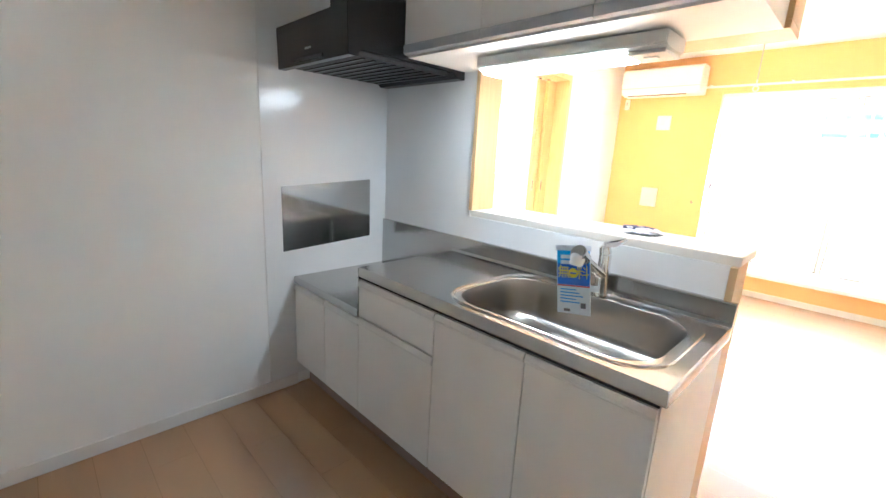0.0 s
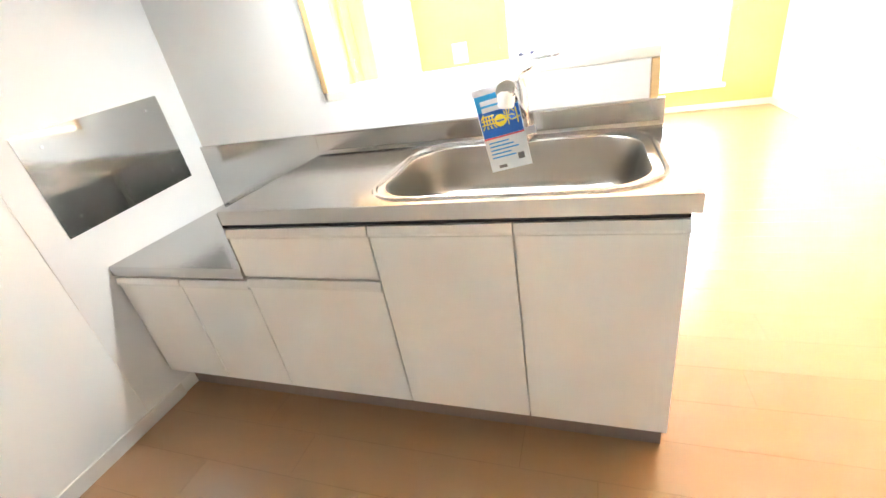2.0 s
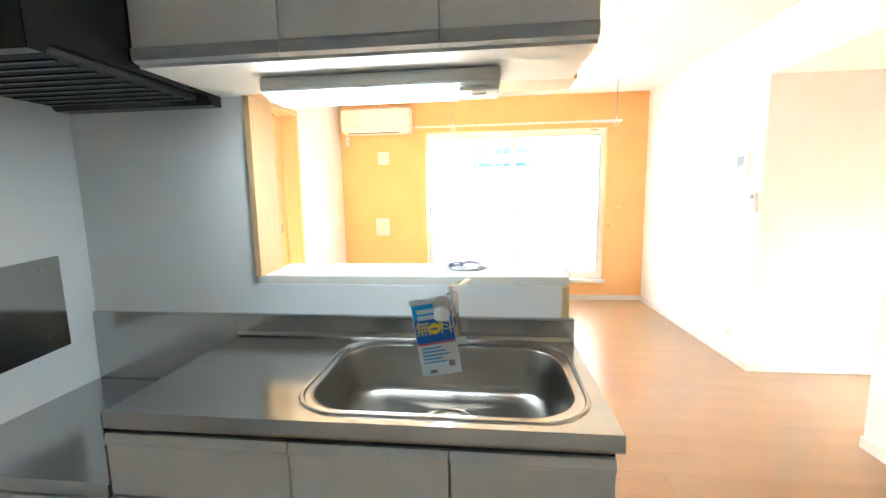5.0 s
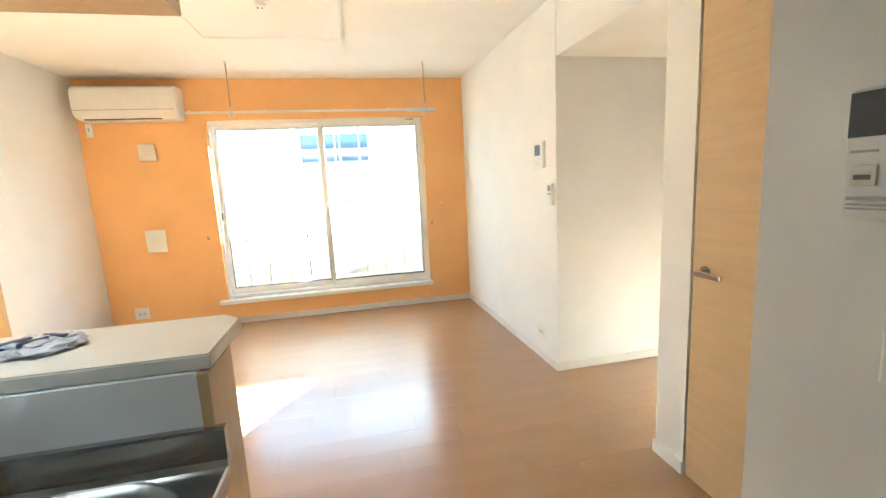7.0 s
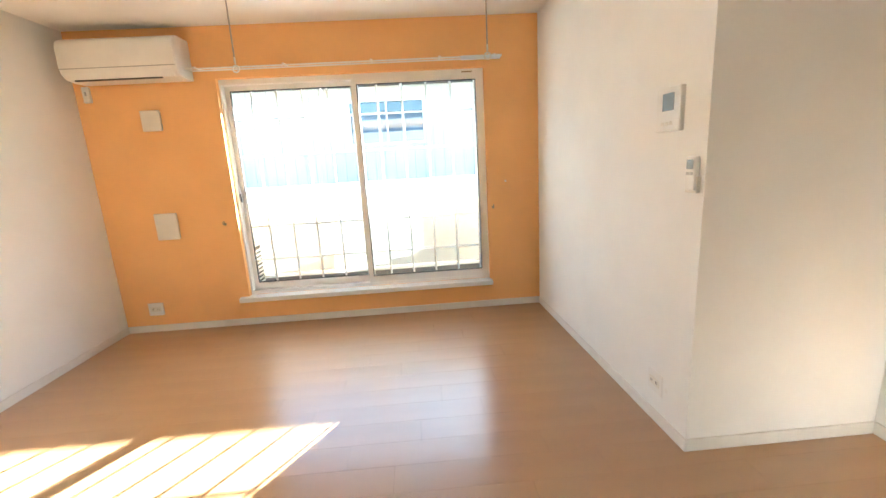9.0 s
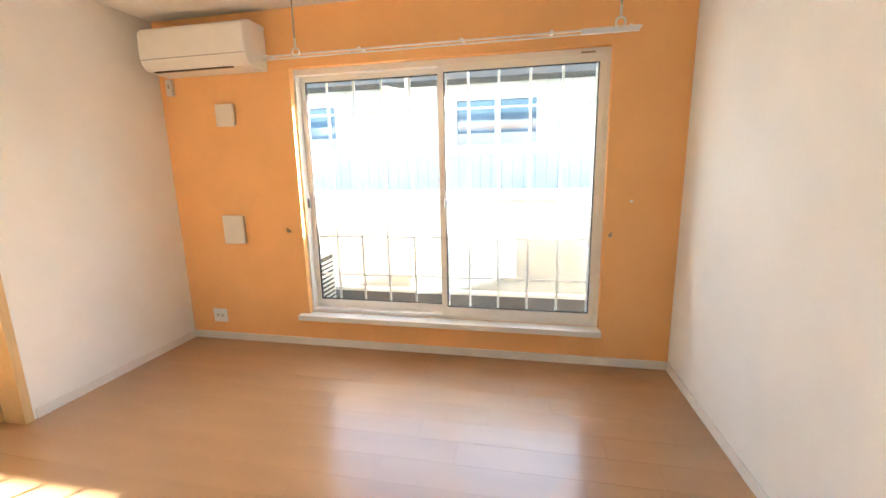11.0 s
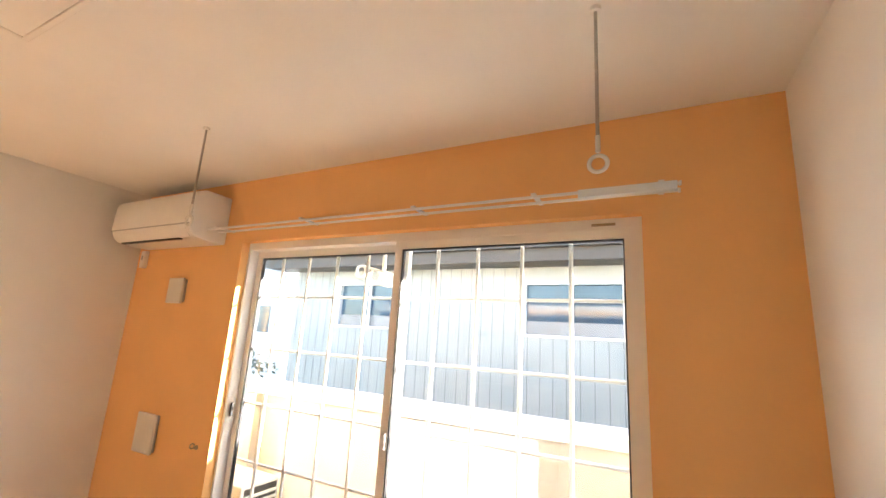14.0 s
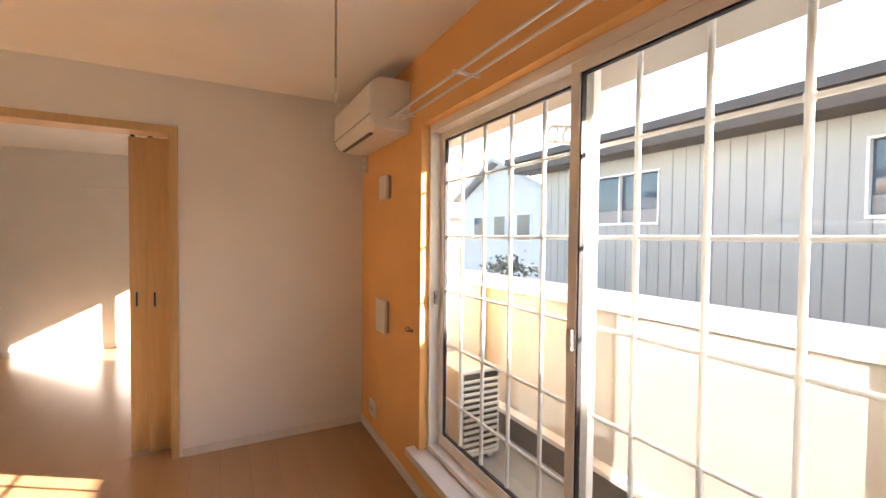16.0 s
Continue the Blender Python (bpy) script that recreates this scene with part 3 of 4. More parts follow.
part("display", box(XR - 0.0272, XR - 0.0255, 3.367, 3.409, 1.218, 1.255, 0.001), M_LCD, rc)
for i in range(2):
    part("button", box(XR - 0.028, XR - 0.0255, 3.368 + 0.022 * i, 3.386 + 0.022 * i, 1.195, 1.207, 0.002), M_GREYP, rc)

# ---- hall door with glass squares ----
hd = thing("door_1", (XS, 1.82, 0), "beige wood-grain hall door with a row of small smoked panes", "door", kind="structure")
DX = XS + 0.006
col = [1.775, 1.903]
zs = [0.293, 0.653, 1.015, 1.373, 1.733]
pieces = [(DX, DX + 0.036, 1.44, col[0], 0.006, 2.015), (DX, DX + 0.036, col[1], 2.246, 0.006, 2.015)]
lo = 0.006
for z in zs + [None]:
    hi = 2.015 if z is None else z - 0.057
    pieces.append((DX, DX + 0.036, col[0], col[1], lo, hi))
    lo = None if z is None else z + 0.057
part("leaf", boxes(*pieces), M_DOOR, hd)
for z in zs:
    part("glass_square", boxes((DX + 0.014, DX + 0.02, col[0], col[1], z - 0.057, z + 0.057)), M_DARKGLASS, hd, "smoked glass square")
hn = part("handle_rose", cyl((DX - 0.0005, 2.178, 0.915), (DX - 0.012, 2.178, 0.915), 0.024, n=24, bevel=0.002), M_CHROME, hd, "chrome lever handle", smooth=True)
part("handle_neck", cyl((DX - 0.01, 2.178, 0.915), (DX - 0.048, 2.178, 0.915), 0.009, n=16), M_CHROME, hn, smooth=True)
part("lever", box(DX - 0.054, DX - 0.038, 2.068, 2.188, 0.903, 0.924, 0.004), M_CHROME, hn)

# ---- bedroom doorway in the passage ----
dc = thing("door_casing", (2.45, 2.86, 0), "beige wood-grain door casing of a bedroom doorway", "casing", kind="structure")
for y0, y1 in ((2.47, 2.50), (3.22, 3.25)):
    part("post", box(2.437, 2.575, y0, y1, 0, 1.97, 0.002), M_BEIGE, dc)
part("lintel", box(2.437, 2.575, 2.47, 3.25, 1.972, 2.0, 0.002), M_BEIGE, dc)
part("stop", box(2.49, 2.505, 3.206, 3.2195, 0, 1.97, 0.001), M_BEIGE, dc)
part("strike_plate", box(2.52, 2.545, 3.2175, 3.2195, 0.9, 0.98, 0.0005), M_GREYP, dc)

# ---- sliding doors to the bedroom ----
sc = thing("sliding_door_casing", (XL, 4.15, 0), "beige wood-grain casing of the sliding doors", "casing", kind="structure")
part("post", boxes((XL - 0.138, XL + 0.012, DY1 - 0.030, DY1 + 0.012, 0, DZ + 0.018)), M_BEIGE, sc)
part("near_post", boxes((XL - 0.138, XL + 0.012, DY0 - 0.012, DY0 + 0.030, 0, DZ + 0.018)), M_BEIGE, sc)
part("lintel", boxes((XL - 0.138, XL + 0.012, DY0 + 0.030, DY1 - 0.030, DZ - 0.03, DZ + 0.018)), M_BEIGE, sc)
part("track", boxes((XL - 0.215, XL - 0.1385, DY0, DY1 + 0.9, DZ - 0.02, DZ + 0.03)), M_BEIGE, sc)


def sliding_leaf(x0, x1, y0):
    t = thing("sliding_door", ((x0 + x1) / 2, y0, 0), "beige wood-grain sliding door pushed open beside the wall", "door", "stacked sliding doors")
    part("leaf", box(x0, x1, y0, y0 + 0.9, 0.008, DZ - 0.036, 0.0015), M_BEIGE, t)
    pu = part("pull", box(x1 - 0.001, x1 + 0.0025, y0 + 0.028, y0 + 0.046, 0.94, 1.05, 0.001), M_GREYP, t, "recessed grey metal pull")
    # dark plate paints the shade inside the pull's recess
    part("pull_recess", box(x1 + 0.002, x1 + 0.003, y0 + 0.032, y0 + 0.042, 0.95, 1.04), M_GAP, pu)
    part("roller_block", box(x0 + 0.004, x1 - 0.004, y0 + 0.01, y0 + 0.03, DZ - 0.036, DZ - 0.021), M_GAP, t)
    return t


sliding_leaf(XL - 0.171, XL - 0.140, 3.965)
sliding_leaf(XL - 0.211, XL - 0.180, 3.865)

# bedroom windows
def far_window(name, x0, x1, z0, z1):
    w = thing(name, ((x0 + x1) / 2, YN + 0.08, z0), "cream-framed window with clear panes", "window", kind="structure")
    y0, y1 = YN + 0.04, YN + 0.13
    part("window_frame", boxes((x0, x0 + 0.05, y0, y1, z0, z1), (x1 - 0.05, x1, y0, y1, z0, z1), (x0 + 0.05, x1 - 0.05, y0, y1, z1 - 0.05, z1), (x0 + 0.05, x1 - 0.05, y0, y1, z0, z0 + 0.05),
         ((x0 + x1) / 2 - 0.025, (x0 + x1) / 2 + 0.025, y0 + 0.01, y1 - 0.01, z0 + 0.05, z1 - 0.05)), M_WINFRAME, w)
    for a, b in ((x0 + 0.05, (x0 + x1) / 2 - 0.025), ((x0 + x1) / 2 + 0.025, x1 - 0.05)):
        g = part("pane", boxes((a, b, YN + 0.08, YN + 0.084, z0 + 0.05, z1 - 0.05)), M_GLASS, w, "clear glass pane")
        g.visible_shadow = False
    part("window_sill", box(x0 - 0.02, x1 + 0.02, YN - 0.02, YN + 0.04, z0 - 0.02, z0, 0.003), M_PLASTIC, w)


far_window("window_2", -4.68, -3.42, 0.96, 2.06)
far_window("window_3", 3.9, 4.7, 0.8, 2.0)

# ---- kitchen base units ----
CX0, CXM, CX1, CY = -1.756, -1.165, 0.028, 1.083
CB = 0.012  # end of the base units, a little short of the worktop


def strip_handle(x0, x1, z, parent):
    """The sloped finger lip along a door's top edge."""
    part("finger_lip", prism([(CY - 0.004, z - 0.026), (CY + 0.012, z - 0.026), (CY + 0.012, z), (CY + 0.004, z), (CY - 0.004, z - 0.018)], x0, x1, "x"), M_PLASTIC, parent, "white finger lip")


def front(name, x0, x1, z0, z1, parent):
    d = part(name, box(x0 + 0.002, x1 - 0.002, CY + 0.002, CY + 0.02, z0, z1 - 0.030, 0.0015), M_CAB, parent)
    strip_handle(x0 + 0.002, x1 - 0.002, z1, d)
    return d


def base_unit(name, label, x0, x1, top, fronts):
    t = thing(name, ((x0 + x1) / 2, 1.36, 0), label, "cabinet", "kitchen base units")
    if name == "sink_cabinet":
        for board, b in (("side_board", (x0, x0 + 0.016, CY + 0.022, 1.655, 0.13, 0.62)), ("side_board", (x1 - 0.016, x1, CY + 0.022, 1.655, 0.13, top)), ("bottom_board", (x0 + 0.016, x1 - 0.016, CY + 0.022, 1.655, 0.13, 0.146)),
                         ("back_board", (x0 + 0.016, x1 - 0.016, 1.64, 1.655, 0.146, top)), ("front_rail", (x0 + 0.016, x1 - 0.016, CY + 0.022, CY + 0.03, 0.146, top))):
            part(board, boxes(b), M_CABIN, t)
    else:
        part("body", boxes((x0, x1, CY + 0.022, 1.655, 0.13, top)), M_CABIN, t)
    part("plinth", box(x0, x1, CY + 0.075, CY + 0.09, 0.0, 0.13), M_TOE, t, "taupe recessed plinth")
    for n, a, b, z0, z1 in fronts:
        front(n, a, b, z0, z1, t)
    return t


base_unit("stove_cabinet", "low white laminate base cabinet with two doors", CX0, CXM, 0.574, [("door", CX0 + 0.002, -1.452, 0.135, 0.568), ("door", -1.452, CXM, 0.135, 0.568)])
base_unit("drawer_cabinet", "white laminate base cabinet with a drawer over a door", CXM, -0.706, 0.755, [("drawer", CXM, -0.706, 0.588, 0.745), ("door", CXM, -0.706, 0.135, 0.578)])
base_unit("sink_cabinet", "white laminate sink base cabinet with two doors", -0.706, CB, 0.755, [("door", -0.706, -0.339, 0.135, 0.745), ("door", -0.339, CB, 0.135, 0.745)])

# ---- steel worktop with the sink ----
wt = thing("worktop", (-0.57, 1.36, 0.76), "brushed stainless steel worktop with a pressed sink", "worktop")
ZT = 0.80
BX, BY, BHX, BHY = -0.375, 1.352, 0.327, 0.207
loops = [rounded((CXM + CX1) / 2, 1.3635, (CX1 - CXM) / 2, 0.2805, 0.003, ZT - 0.04), rounded((CXM + CX1) / 2, 1.3635, (CX1 - CXM) / 2, 0.2805, 0.004, ZT - 0.004),
         rounded((CXM + CX1) / 2, 1.3635, (CX1 - CXM) / 2 - 0.003, 0.2775, 0.004, ZT),
         rounded(BX + 0.002, BY + 0.018, BHX + 0.036, BHY + 0.052, 0.13, ZT), rounded(BX + 0.002, BY + 0.018, BHX + 0.033, BHY + 0.049, 0.13, ZT + 0.004),
         rounded(BX + 0.002, BY + 0.018, BHX + 0.027, BHY + 0.044, 0.13, ZT + 0.003), rounded(BX + 0.002, BY + 0.016, BHX + 0.024, BHY + 0.040, 0.13, ZT - 0.002),
         rounded(BX, BY + 0.004, BHX + 0.012, BHY + 0.012, 0.125, ZT - 0.003), rounded(BX, BY, BHX + 0.004, BHY + 0.004, 0.12, ZT - 0.001)]
part("top", loft(loops), M_STEEL, wt, smooth=True)
DRX, DRY, ZB = -0.370, 1.372, ZT - 0.158
bl = [rounded(BX, BY, BHX + 0.004, BHY + 0.004, 0.12, ZT - 0.001), rounded(BX, BY, BHX, BHY, 0.118, ZT - 0.006), rounded(BX, BY, BHX - 0.010, BHY - 0.007, 0.112, ZT - 0.07), rounded(BX, BY, BHX - 0.019, BHY - 0.012, 0.105, ZT - 0.120),
      rounded(BX, BY, BHX - 0.027, BHY - 0.019, 0.10, ZT - 0.138), rounded(BX, BY, BHX - 0.046, BHY - 0.036, 0.09, ZT - 0.149), rounded(BX, BY, BHX - 0.11, BHY - 0.07, 0.08, ZT - 0.153), rounded(DRX, DRY, 0.088, 0.088, 0.0875, ZB + 0.001),
      rounded(DRX, DRY, 0.080, 0.080, 0.0795, ZB - 0.006)]
part("basin", loft(bl, True), M_BASIN, wt, "satin steel sink basin, darkened for shade", smooth=True)
dfl = part("drain_flange", cyl((DRX, DRY, ZB - 0.006), (DRX, DRY, ZB - 0.002), 0.078, 0.074, 40, None, 0.001), M_STEEL, wt, "steel drain flange", smooth=True)
part("flange_ring", torus((DRX, DRY, ZB - 0.001), 0.079, 0.0035, "z", 40, 8), M_CHROME, dfl, smooth=True)
dcv = part("drain_cover", cyl((DRX, DRY, ZB - 0.002), (DRX, DRY, ZB + 0.004), 0.060, 0.057, 40, None, 0.0015), M_PLASTIC, wt, "white drain cover with a dark opening", smooth=True)
part("cover_opening", prism([(DRX - 0.042, DRY - 0.002), (DRX - 0.030, DRY - 0.030), (DRX - 0.012, DRY - 0.047), (DRX + 0.012, DRY - 0.047), (DRX + 0.030, DRY - 0.030), (DRX + 0.040, DRY - 0.004), (DRX, DRY + 0.002)], ZB + 0.0042, ZB + 0.0048, "z"), M_GAP, dcv, "dark finger opening")
part("upstand", prism([(1.630, ZT), (1.640, ZT - 0.004), (1.655, ZT - 0.004), (1.655, ZT + 0.075), (1.640, ZT + 0.075), (1.637, ZT + 0.070), (1.637, ZT + 0.012)], CXM - 0.003, CX1, "x"), M_STEEL, wt, "steel upstand against the wall")
part("riser", box(CXM - 0.006, CXM - 0.001, CY + 0.001, 1.636, 0.612, ZT - 0.006, 0.001), M_STEEL, wt)
# dark strip paints the shade under the worktop's lip
part("shadow_gap", boxes((CXM, CB - 0.002, CY + 0.012, CY + 0.02, 0.746, 0.758)), M_GAP, wt)

st = thing("stove_shelf", (-1.46, 1.36, 0.574), "lower stainless steel stove shelf beside the worktop", "worktop")
part("top", prism([(CY, 0.578), (1.655, 0.578), (1.655, 0.612), (CY + 0.004, 0.612), (CY, 0.608)], CX0, CXM - 0.007, "x"), M_STEEL, st)
part("upstand", box(CX0 + 0.001, CXM - 0.004, 1.640, 1.655, 0.613, ZT + 0.075, 0.002), M_STEEL, st)

# heat shield on the side wall
sp = thing("heat_shield", (XK, 1.29, 0.77), "polished steel heat shield plate screwed to the wall", "steel plate")
part("plate", prism([(1.032, 0.748), (1.548, 0.782), (1.545, 1.105), (1.030, 1.072)], XK + 0.0024, XK + 0.0055, "x", None, 0.0008), M_STEELPLATE, sp)
for y, z in ((1.10, 0.80), (1.48, 0.83), (1.10, 1.03), (1.48, 1.06)):
    part("screw", cyl((XK + 0.005, y, z), (XK + 0.0078, y, z), 0.005, n=12), M_CHROME, sp, smooth=True)

# ---- mixer tap ----
tap = thing("mixer_tap", (-0.372, 1.595, ZT), "chrome single-lever kitchen mixer tap with a spray head", "tap")
TX, TY = -0.374, 1.594
part("base", cyl((TX, TY, ZT), (TX, TY, ZT + 0.012), 0.028, n=28, bevel=0.003), M_CHROME, tap, smooth=True)
part("body", cyl((TX, TY, ZT + 0.01), (TX, TY, ZT + 0.152), 0.0225, 0.0215, 28), M_CHROME, tap, smooth=True)
part("cap", cyl((TX, TY, ZT + 0.153), (TX - 0.004, TY - 0.004, ZT + 0.182), 0.0225, 0.019, 28, None, 0.004), M_CHROME, tap, smooth=True)
lv = prism([(-0.012, 0.0), (0.03, 0.006), (0.065, 0.028), (0.067, 0.035), (0.03, 0.022), (-0.012, 0.018)], -0.013, 0.013, "y", None, 0.003)
bmesh.ops.transform(lv, matrix=Matrix.Translation((TX, TY, ZT + 0.177)) @ Matrix.Rotation(radians(40), 4, "Z"), verts=lv.verts)
part("lever", lv, M_CHROME, tap, smooth=True)
part("spout", cyl((TX, TY - 0.012, ZT + 0.08), (TX - 0.010, TY - 0.142, ZT + 0.153), 0.0165, 0.0175, 24), M_CHROME, tap, smooth=True)
hd2 = part("spray_head", cyl((TX - 0.009, TY - 0.130, ZT + 0.149), (TX - 0.014, TY - 0.184, ZT + 0.183), 0.022, 0.028, 28, None, 0.006), M_CHROME, tap, smooth=True)
part("nozzle", cyl((TX - 0.013, TY - 0.172, ZT + 0.172), (TX - 0.016, TY - 0.184, ZT + 0.134), 0.025, 0.021, 24, None, 0.004), M_PLASTIC, hd2, "white spray nozzle", smooth=True)

# ---- advertising card in a clear sleeve hung on the tap ----
CARD = pose(-0.412, 1.456, 0.866, -3, -9, 4)
card = thing("hanging_card", (0, 0, 0), "blue and white printed card in a clear sleeve", "card")
W, Hh = 0.060, 0.113
part("sheet", box(-W, W, -0.0012, 0.0012, -Hh, Hh, 0.0004), M_CARD, card)
part("blue_field", boxes((-W + 0.002, W - 0.002, -0.0018, -0.0011, -0.012, 0.062)), M_BLUE, card)
part("light_field", boxes((-W + 0.002, W - 0.002, -0.0018, -0.0011, 0.062, Hh - 0.004)), M_CYAN, card)
part("red_rule", boxes((-W + 0.002, W - 0.002, -0.0018, -0.0011, -0.017, -0.0125)), M_RED, card)


def print_text(words, x, z, size, material, parent, y=-0.0022):
    cu = bpy.data.curves.new("lettering", "FONT")
    cu.body = words
    cu.size = size
    cu.extrude = 0.0003
    cu.align_x, cu.align_y = "CENTER", "CENTER"
    cu.materials.append(material)
    ob = new("lettering", cu)
    ob.parent = parent
    ob.matrix_basis = pose(x, y, z, 90, 0, 0)
    return ob


print_text("\u7121", -0.034, 0.030, 0.047, M_YELLOW, card)
print_text("\u6599", 0.034, 0.030, 0.047, M_YELLOW, card)
part("yellow_seal", cyl((0, -0.0011, 0.030), (0, -0.0024, 0.030), 0.017, n=24), M_YELLOW, card)
part("seal_mark", boxes((-0.011, 0.011, -0.0028, -0.0023, 0.027, 0.032)), M_BLUE, card)
part("headline", boxes((-0.045, 0.03, -0.0023, -0.0017, 0.079, 0.092), (-0.045, 0.045, -0.0023, -0.0017, 0.060, 0.073)), M_CARD, card, "row of white printed characters")
part("small_print", boxes(*[(-0.048, 0.01 + 0.012 * (i % 3), -0.0019, -0.0011, -0.03 - 0.011 * i, -0.026 - 0.011 * i) for i in range(5)]), M_CYAN, card, "lines of small blue print")
part("dark_print", boxes((-0.035, -0.012, -0.0019, -0.0011, -0.105, -0.096)), M_INK, card)
part("dark_square", boxes((0.026, 0.044, -0.0019, -0.0011, -0.09, -0.072)), M_INK, card)
part("sleeve_edge", box(-W - 0.004, W + 0.004, -0.003, -0.0022, Hh - 0.006, Hh + 0.012, 0.0003), M_BAG, card, "clear plastic sleeve edge")
part("hanging_tab", box(W, W + 0.03, -0.0008, 0.0008, -0.03, -0.008, 0.0003), M_CARD, card)
card.matrix_basis = CARD

# ---- bag and papers on the bar ----
bag = thing("parts_bag", (-0.345, 1.80, 1.012), "crumpled clear plastic bag with dark blue parts inside", "plastic bag")
bb = bmesh.new()
bmesh.ops.create_icosphere(bb, subdivisions=4, radius=1)
for v in bb.verts:
    k = 1 + 0.35 * noise.noise(v.co * 3.1) + 0.2 * noise.noise(v.co * 8)
    v.co = Vector((-0.345 + v.co.x * 0.075 * k, 1.81 + v.co.y * 0.062 * k, 1.013 + max(0, v.co.z * 0.016 * k + 0.010)))
part("film", bb, M_BAG, bag, "clear crumpled film", smooth=False)
random.seed(4)
for i in range(5):
    a = random.random() * 3.14
    x, y = -0.345 + random.uniform(-0.04, 0.04), 1.80 + random.uniform(-0.03, 0.03)
    part("cable_piece", cyl((x - 0.025 * math.cos(a), y - 0.025 * math.sin(a), 1.034), (x + 0.025 * math.cos(a), y + 0.025 * math.sin(a), 1.036), 0.007, n=10, bevel=0.002), M_BAGBLUE, bag, "dark blue wrapped part", smooth=True)


def paper(x0, x1, y0, y1, z, turn, label):
    t = thing("paper_sheet", ((x0 + x1) / 2, (y0 + y1) / 2, z), label, "paper", "papers on the serving counter")
    g = bmesh.new()
    bmesh.ops.create_grid(g, x_segments=14, y_segments=10, size=0.5)
    for v in g.verts:
        v.co = Vector(((x0 + x1) / 2 + v.co.x * (x1 - x0), (y0 + y1) / 2 + v.co.y * (y1 - y0), z + 0.0012 + 0.0015 * noise.noise(v.co * 4)))
    part("sheet", g, M_PAPER, t, smooth=True)
    part("print", boxes(*[(x0 + 0.05, x1 - 0.06 - 0.02 * (i % 2), y0 + 0.05 + 0.035 * i, y0 + 0.062 + 0.035 * i, z + 0.0032, z + 0.0036) for i in range(2)]), M_PINK, t, "faded red printed lines")
    t.rotation_euler[2] = radians(turn)


paper(-1.0, -0.70, 1.68, 1.89, 1.012, -4, "large white printed sheet lying on the counter")
paper(-0.66, -0.44, 1.70, 1.86, 1.012, 3, "white printed leaflet lying on the counter")

# ---- upper cabinets ----
UY, UZ = 1.29, 1.637
for i, (a, b) in enumerate(((CXM, -0.766), (-0.766, -0.368), (-0.368, 0.0))):
    t = thing("wall_cabinet", ((a + b) / 2, 1.45, UZ), "white laminate wall cabinet with a grey finger strip", "cabinet", "wall cabinets over the serving hatch")
    part("body", boxes((a, b, UY + 0.02, 1.618 if i else 1.63, UZ, ZC - 0.002)), M_CABIN, t)
    d = part("door", box(a + 0.0015, b - 0.0015, UY, UY + 0.018, UZ + 0.045, ZC - 0.012, 0.0015), M_CAB, t)
    part("finger_strip", prism([(UY - 0.004, UZ + 0.012), (UY + 0.012, UZ + 0.006), (UY + 0.018, UZ + 0.043), (UY - 0.004, UZ + 0.043), (UY - 0.006, UZ + 0.036)], a + 0.0015, b - 0.0015, "x"), M_GREYSTRIP, d, "grey finger strip")
solo("cabinet_filler", boxes((CXM, -1.089, 1.6305, YK - 0.005, UZ, ZC - 0.002)), M_CAB, "white filler board behind the wall cabinet", "filler", "structure")
# lamp under the cabinets
lp = thing("cabinet_lamp", (-0.56, 1.47, UZ), "cream under-cabinet tube lamp switched on", "lamp")
part("housing", prism([(1.435, 1.634), (1.435, 1.598), (1.455, 1.588), (1.57, 1.588), (1.585, 1.602), (1.585, 1.634)], -0.905, -0.222, "x", None, 0.003), M_LAMPBODY, lp)
part("diffuser", prism([(1.447, 1.5875), (1.458, 1.575), (1.56, 1.575), (1.572, 1.5875)], -0.89, -0.34, "x", None, 0.003), M_LAMP, lp, "glowing white diffuser")
part("switch_block", box(-0.335, -0.226, 1.450, 1.570, 1.577, 1.5875, 0.003), M_LAMPBODY, lp)
part("pull_switch", box(-0.30, -0.26, 1.485, 1.505, 1.572, 1.577, 0.001), M_PLASTIC, lp)

# ---- range hood ----
ho = thing("range_hood", (-1.46, 1.36, 1.6), "slim black slanted range hood over the stove shelf", "range hood")
HX0, HX1 = XK + 0.006, CXM - 0.003
part("shell", prism([(1.035, 1.602), (1.03, 1.775), (1.06, 1.783), (1.60, 1.905), (1.654, 1.905), (1.654, 1.602), (1.60, 1.602), (1.58, 1.63), (1.09, 1.63), (1.07, 1.602)], HX0, HX1, "x", None, 0.002), M_BLACK, ho)
part("duct_cover", box(HX0, HX1, 1.30, 1.654, 1.84, ZC - 0.003, 0.002), M_BLACK, ho)
part("filter", box(HX0 + 0.03, HX1 - 0.03, 1.10, 1.57, 1.612, 1.629, 0.002), M_BLACKMATT, ho, "black metal grease filter")
for i in range(9):
    y = 1.13 + 0.05 * i
    part("filter_slat", box(HX0 + 0.05, HX1 - 0.05, y, y + 0.012, 1.607, 1.612, 0.001), M_BLACK, ho)
part("badge", boxes((-1.49, -1.44, 1.0315, 1.0335, 1.655, 1.663)), M_GREYP, ho, "small pale badge")
part("switch_row", boxes((-1.60, -1.35, 1.0313, 1.0335, 1.615, 1.626)), M_SCREEN, ho)

